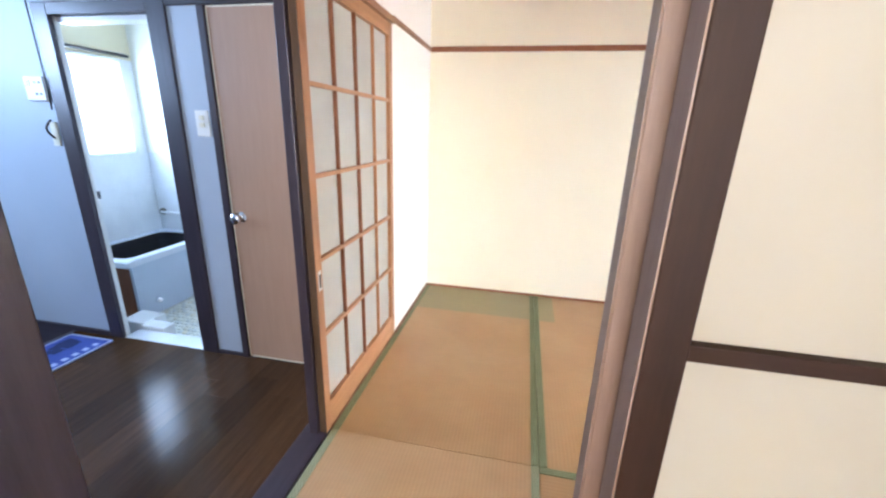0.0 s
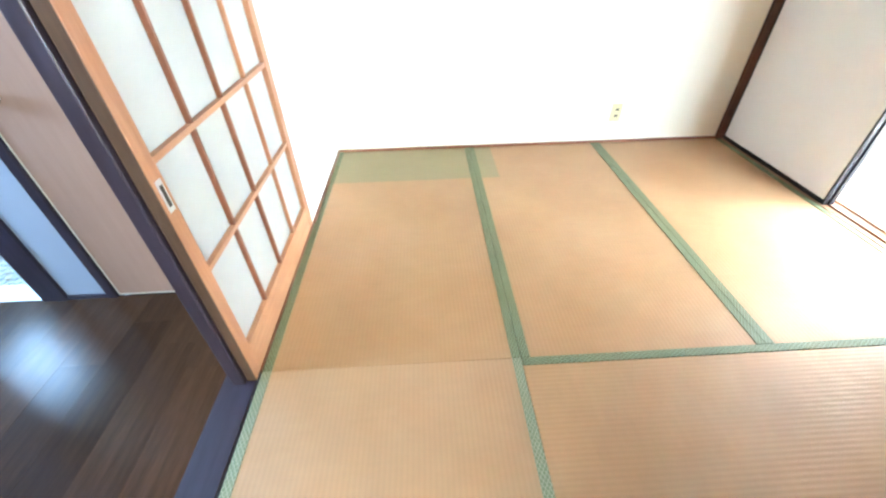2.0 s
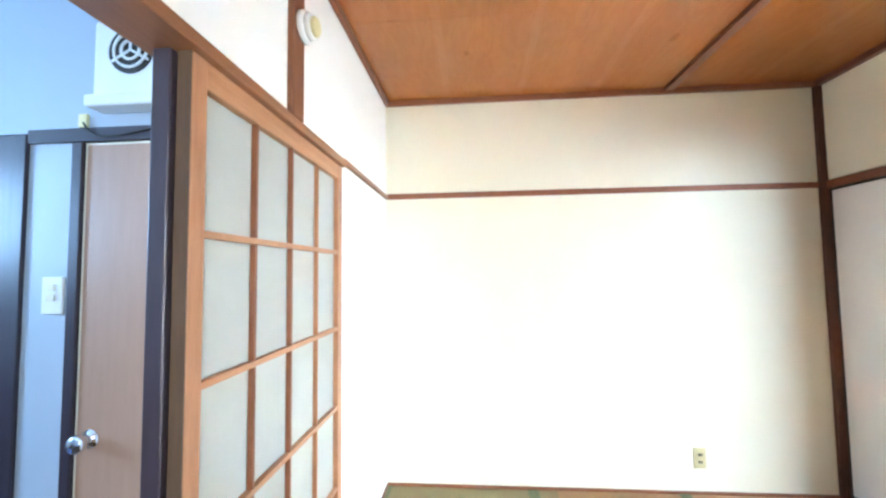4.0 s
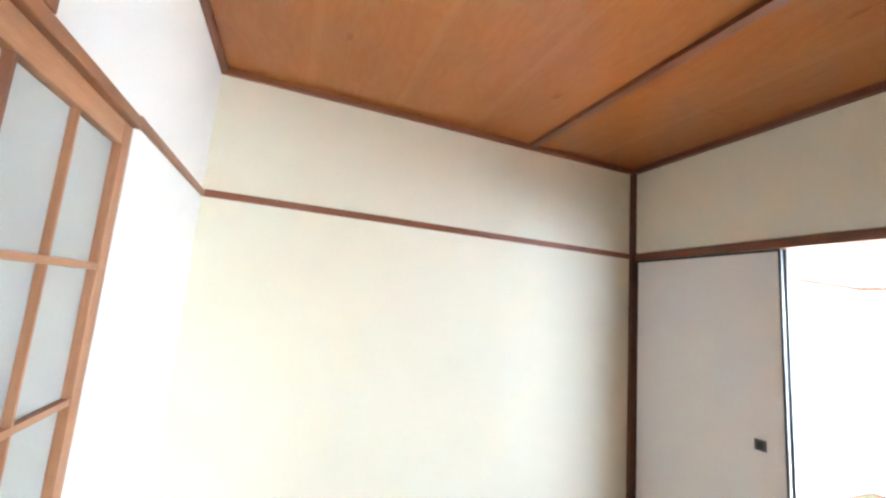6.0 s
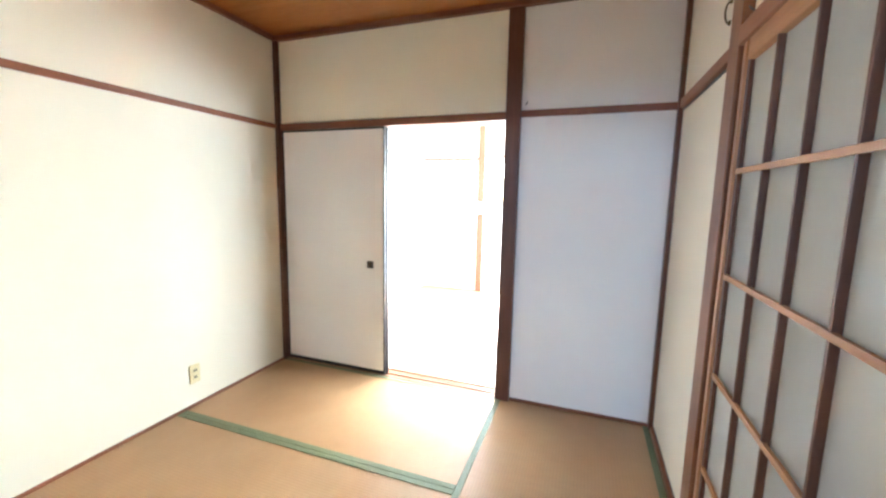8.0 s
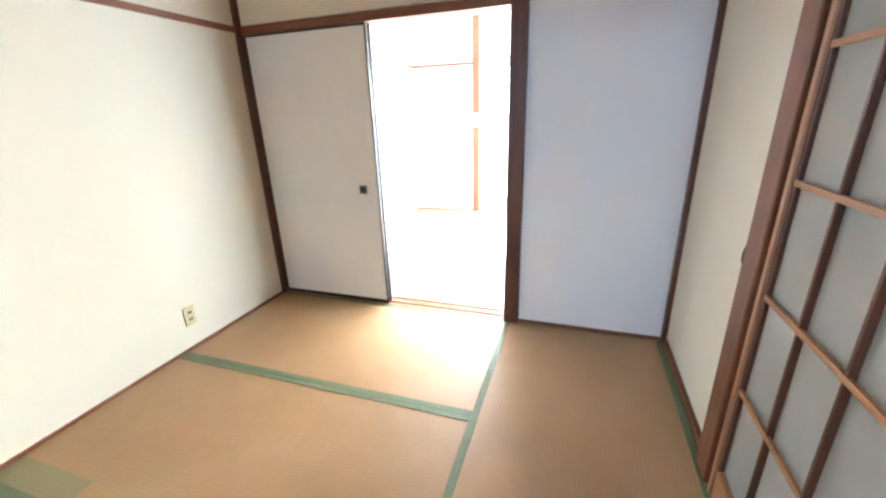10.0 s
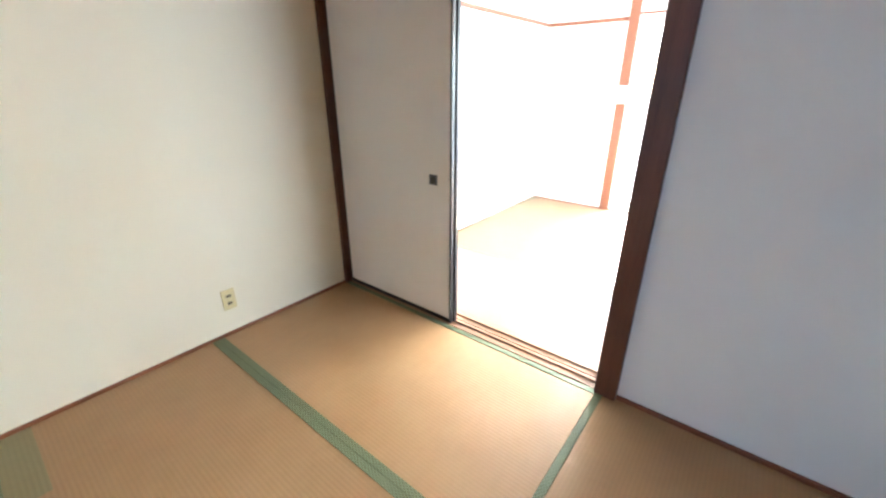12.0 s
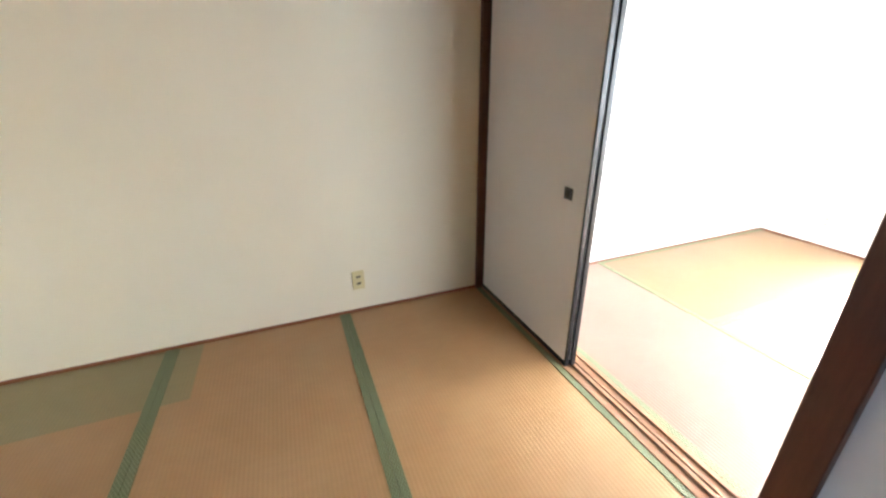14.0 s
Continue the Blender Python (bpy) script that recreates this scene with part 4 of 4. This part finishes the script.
box(-1.55, -1.38, KY + 0.1, 1.46, FZ, 0.03, 0.008, curb)
box(-1.735, -1.551, 1.40, 1.56, FZ, 0.03, 0.008, curb)
solid("curb_bath", curb, TILE, "low white bathroom curb", "curb")
win = thing("window_bath", (FX, 1.83, 1.0), "frosted aluminium bathroom window", "window", kind="structure")
for a, b in ((1.42, 1.445), (2.215, 2.24), (1.815, 1.84)):
    part("window_frame", box(FX - 0.07, FX + 0.012, a, b, 1.0, 1.69, 0.002), ALU, win)
for a, b in ((1.0, 1.025), (1.665, 1.69)):
    part("window_frame", box(FX - 0.07, FX + 0.012, 1.445, 2.215, a, b, 0.002), ALU, win)
part("pane", box(FX - 0.045, FX - 0.04, 1.445, 2.215, 1.025, 1.665), BATHGLASS, win)
rail = thing("curtain_rail", (FX + 0.02, 1.83, 1.70), "dark curtain rail above the bathroom window", "curtain rail")
part("bar", tube([(FX + 0.03, 1.36, 1.715), (FX + 0.03, 2.28, 1.715)], 0.011, 10), STEEL, rail)
for y in (1.40, 2.25):
    part("bracket", box(FX, FX + 0.03, y - 0.008, y + 0.008, 1.705, 1.725, 0.002), STEEL, rail)


def bathtub(x0, x1, y0, y1, z0, z1):
    """A deep tub: steel basin in a pale rim, with a stained apron."""
    ob = thing("bathtub", ((x0 + x1) / 2, (y0 + y1) / 2, z0), "deep steel bathtub with a pale rim and grey apron", "bathtub")
    bm = bmesh.new()
    ri = 0.055

    def ring(inset, r, z, seg=6):
        pts = []
        for (cx, cy, a0) in ((x1 - inset - r, y1 - inset - r, 0), (x0 + inset + r, y1 - inset - r, 90), (x0 + inset + r, y0 + inset + r, 180), (x1 - inset - r, y0 + inset + r, 270)):
            for k in range(seg + 1):
                a = radians(a0 + 90 * k / seg)
                pts.append(bm.verts.new((cx + r * math.cos(a), cy + r * math.sin(a), z)))
        return pts

    rings = [ring(0.0, 0.02, z1 - 0.045), ring(0.0, 0.02, z1 - 0.008), ring(0.008, 0.02, z1), ring(ri, 0.06, z1), ring(ri + 0.006, 0.06, z1 - 0.01)]
    for a, b in zip(rings, rings[1:]):
        for k in range(len(a)):
            bm.faces.new((a[k], a[(k + 1) % len(a)], b[(k + 1) % len(a)], b[k]))
    bmesh.ops.recalc_face_normals(bm, faces=bm.faces)
    part("rim", bm, ENAMEL, ob, "pale enamel rim")
    bm = bmesh.new()
    rings = [ring(ri + 0.004, 0.06, z1 - 0.008), ring(ri + 0.02, 0.06, z1 - 0.25), ring(ri + 0.04, 0.07, z0 + 0.06), ring(ri + 0.08, 0.05, z0 + 0.035)]
    for a, b in zip(rings, rings[1:]):
        for k in range(len(a)):
            f = bm.faces.new((a[k], a[(k + 1) % len(a)], b[(k + 1) % len(a)], b[k]))
            f.smooth = True
    bm.faces.new(rings[-1])
    bmesh.ops.recalc_face_normals(bm, faces=bm.faces)
    bmesh.ops.reverse_faces(bm, faces=bm.faces)
    part("basin", bm, STEEL, ob, "dark stainless steel basin")
    apron = part("apron", box(x1 - 0.03, x1 - 0.006, y0 + 0.03, y1, z0, z1 - 0.046, 0.003), TUBSIDE, ob, "stained blue-grey apron")
    part("end_board", box(x0 + 0.01, x1 - 0.031, y0 + 0.03, y0 + 0.05, z0, z1 - 0.046, 0.002), RUST, ob, "rusty brown end board")
    part("drain_tap", turned([(0.02, 0), (0.02, 0.01), (0.012, 0.03)], Matrix.Translation((x1 - 0.006, y0 + 0.17, z0 + 0.10)) @ pose(0, 0, 0, 0, 90, 0), 16), CHROME, apron)


bathtub(FX + 0.004, -1.75, 1.53, FN - 0.007, FZ, 0.373)
pipe = thing("water_pipe", (-2.2, FN, 0.52), "pale water pipe with a round flange", "pipe")
part("tube", tube([(-2.25, FN - 0.03, 0.525), (-1.5, FN - 0.03, 0.505)], 0.011, 12), WHITEPL, pipe)
part("flange", turned([(0.028, 0), (0.028, 0.008), (0.016, 0.03)], Matrix.Translation((-2.25, FN, 0.525)) @ pose(0, 0, 0, 90, 0, 0), 20), BRASS, pipe)

# ---- floor pieces ----
planks = thing("floor_planks", (-1.0, 0.0, 0.0), "dark glossy brown kitchen floorboards", "floor", kind="structure")
PW = 0.149
mesh_cache = {}
for i in range(12):
    x0 = -0.113 - (i + 1) * PW
    y = -1.8 + 0.3 * (i * 0.37 % 1)
    cuts = [-1.8] + [c for c in (y + 0.9 * k for k in range(5)) if -1.7 < c < KY - 0.1] + [KY]
    for a, b in zip(cuts, cuts[1:]):
        key = round(b - a, 3)
        if key not in mesh_cache:
            mesh_cache[key] = meshed("plank", box(0.0001, PW - 0.0001, 0.0001, key - 0.0001, -0.02, 0.0, 0.0005), PLANK, (0, 0, 0))
        p = new("plank", mesh_cache[key])
        p.parent = planks
        p.location = Vector((x0, a, 0)) - planks.location
bm = bmesh.new()
for i in range(18):
    x0 = 0.001 + i * PW
    if x0 + PW < 2.55:
        box(x0 + 0.0004, x0 + PW - 0.0004, -1.8, -0.166, -0.02, 0.0, 0.0, bm)
for i in range(8):
    x0 = -0.113 - (i + 13) * PW
    box(x0 + 0.0004, x0 + PW - 0.0004, -1.8, -0.141, -0.02, 0.0, 0.0, bm)
rest = part("plank_rest", bm, PLANK, planks)
tagged(rest, kind="stuff")

pebble_m, pt, pb = material("pebble_tile", 0.35)
geo = pt.nodes.new("ShaderNodeNewGeometry")
pt.links.new(ramp(pt, geo.outputs["Random Per Island"], [(0.0, (0.62, 0.60, 0.50)), (0.45, (0.74, 0.73, 0.66)), (0.8, (0.50, 0.52, 0.50)), (1.0, (0.66, 0.58, 0.42))]), pb.inputs["Base Color"])
bm = bmesh.new()
for i in range(24):
    for j in range(26):
        x, y = -1.72 + i * 0.036 + random.uniform(-0.006, 0.006), KY + 0.115 + j * 0.036 + random.uniform(-0.006, 0.006)
        r, a0 = random.uniform(0.014, 0.019), random.uniform(0, 6)
        lo = [bm.verts.new((x + r * math.cos(a0 + k * math.pi / 3) * 1.05, y + r * math.sin(a0 + k * math.pi / 3), FZ - 0.004)) for k in range(6)]
        hi = [bm.verts.new((x + 0.8 * (v.co.x - x), y + 0.8 * (v.co.y - y), FZ + 0.003)) for v in lo]
        bm.faces.new(hi)
        for k in range(6):
            bm.faces.new((lo[k], lo[(k + 1) % 6], hi[(k + 1) % 6], hi[k]))
solid("floor_bath_pebbles", bm, pebble_m, "mosaic of small pale pebbles", "floor", "stuff")
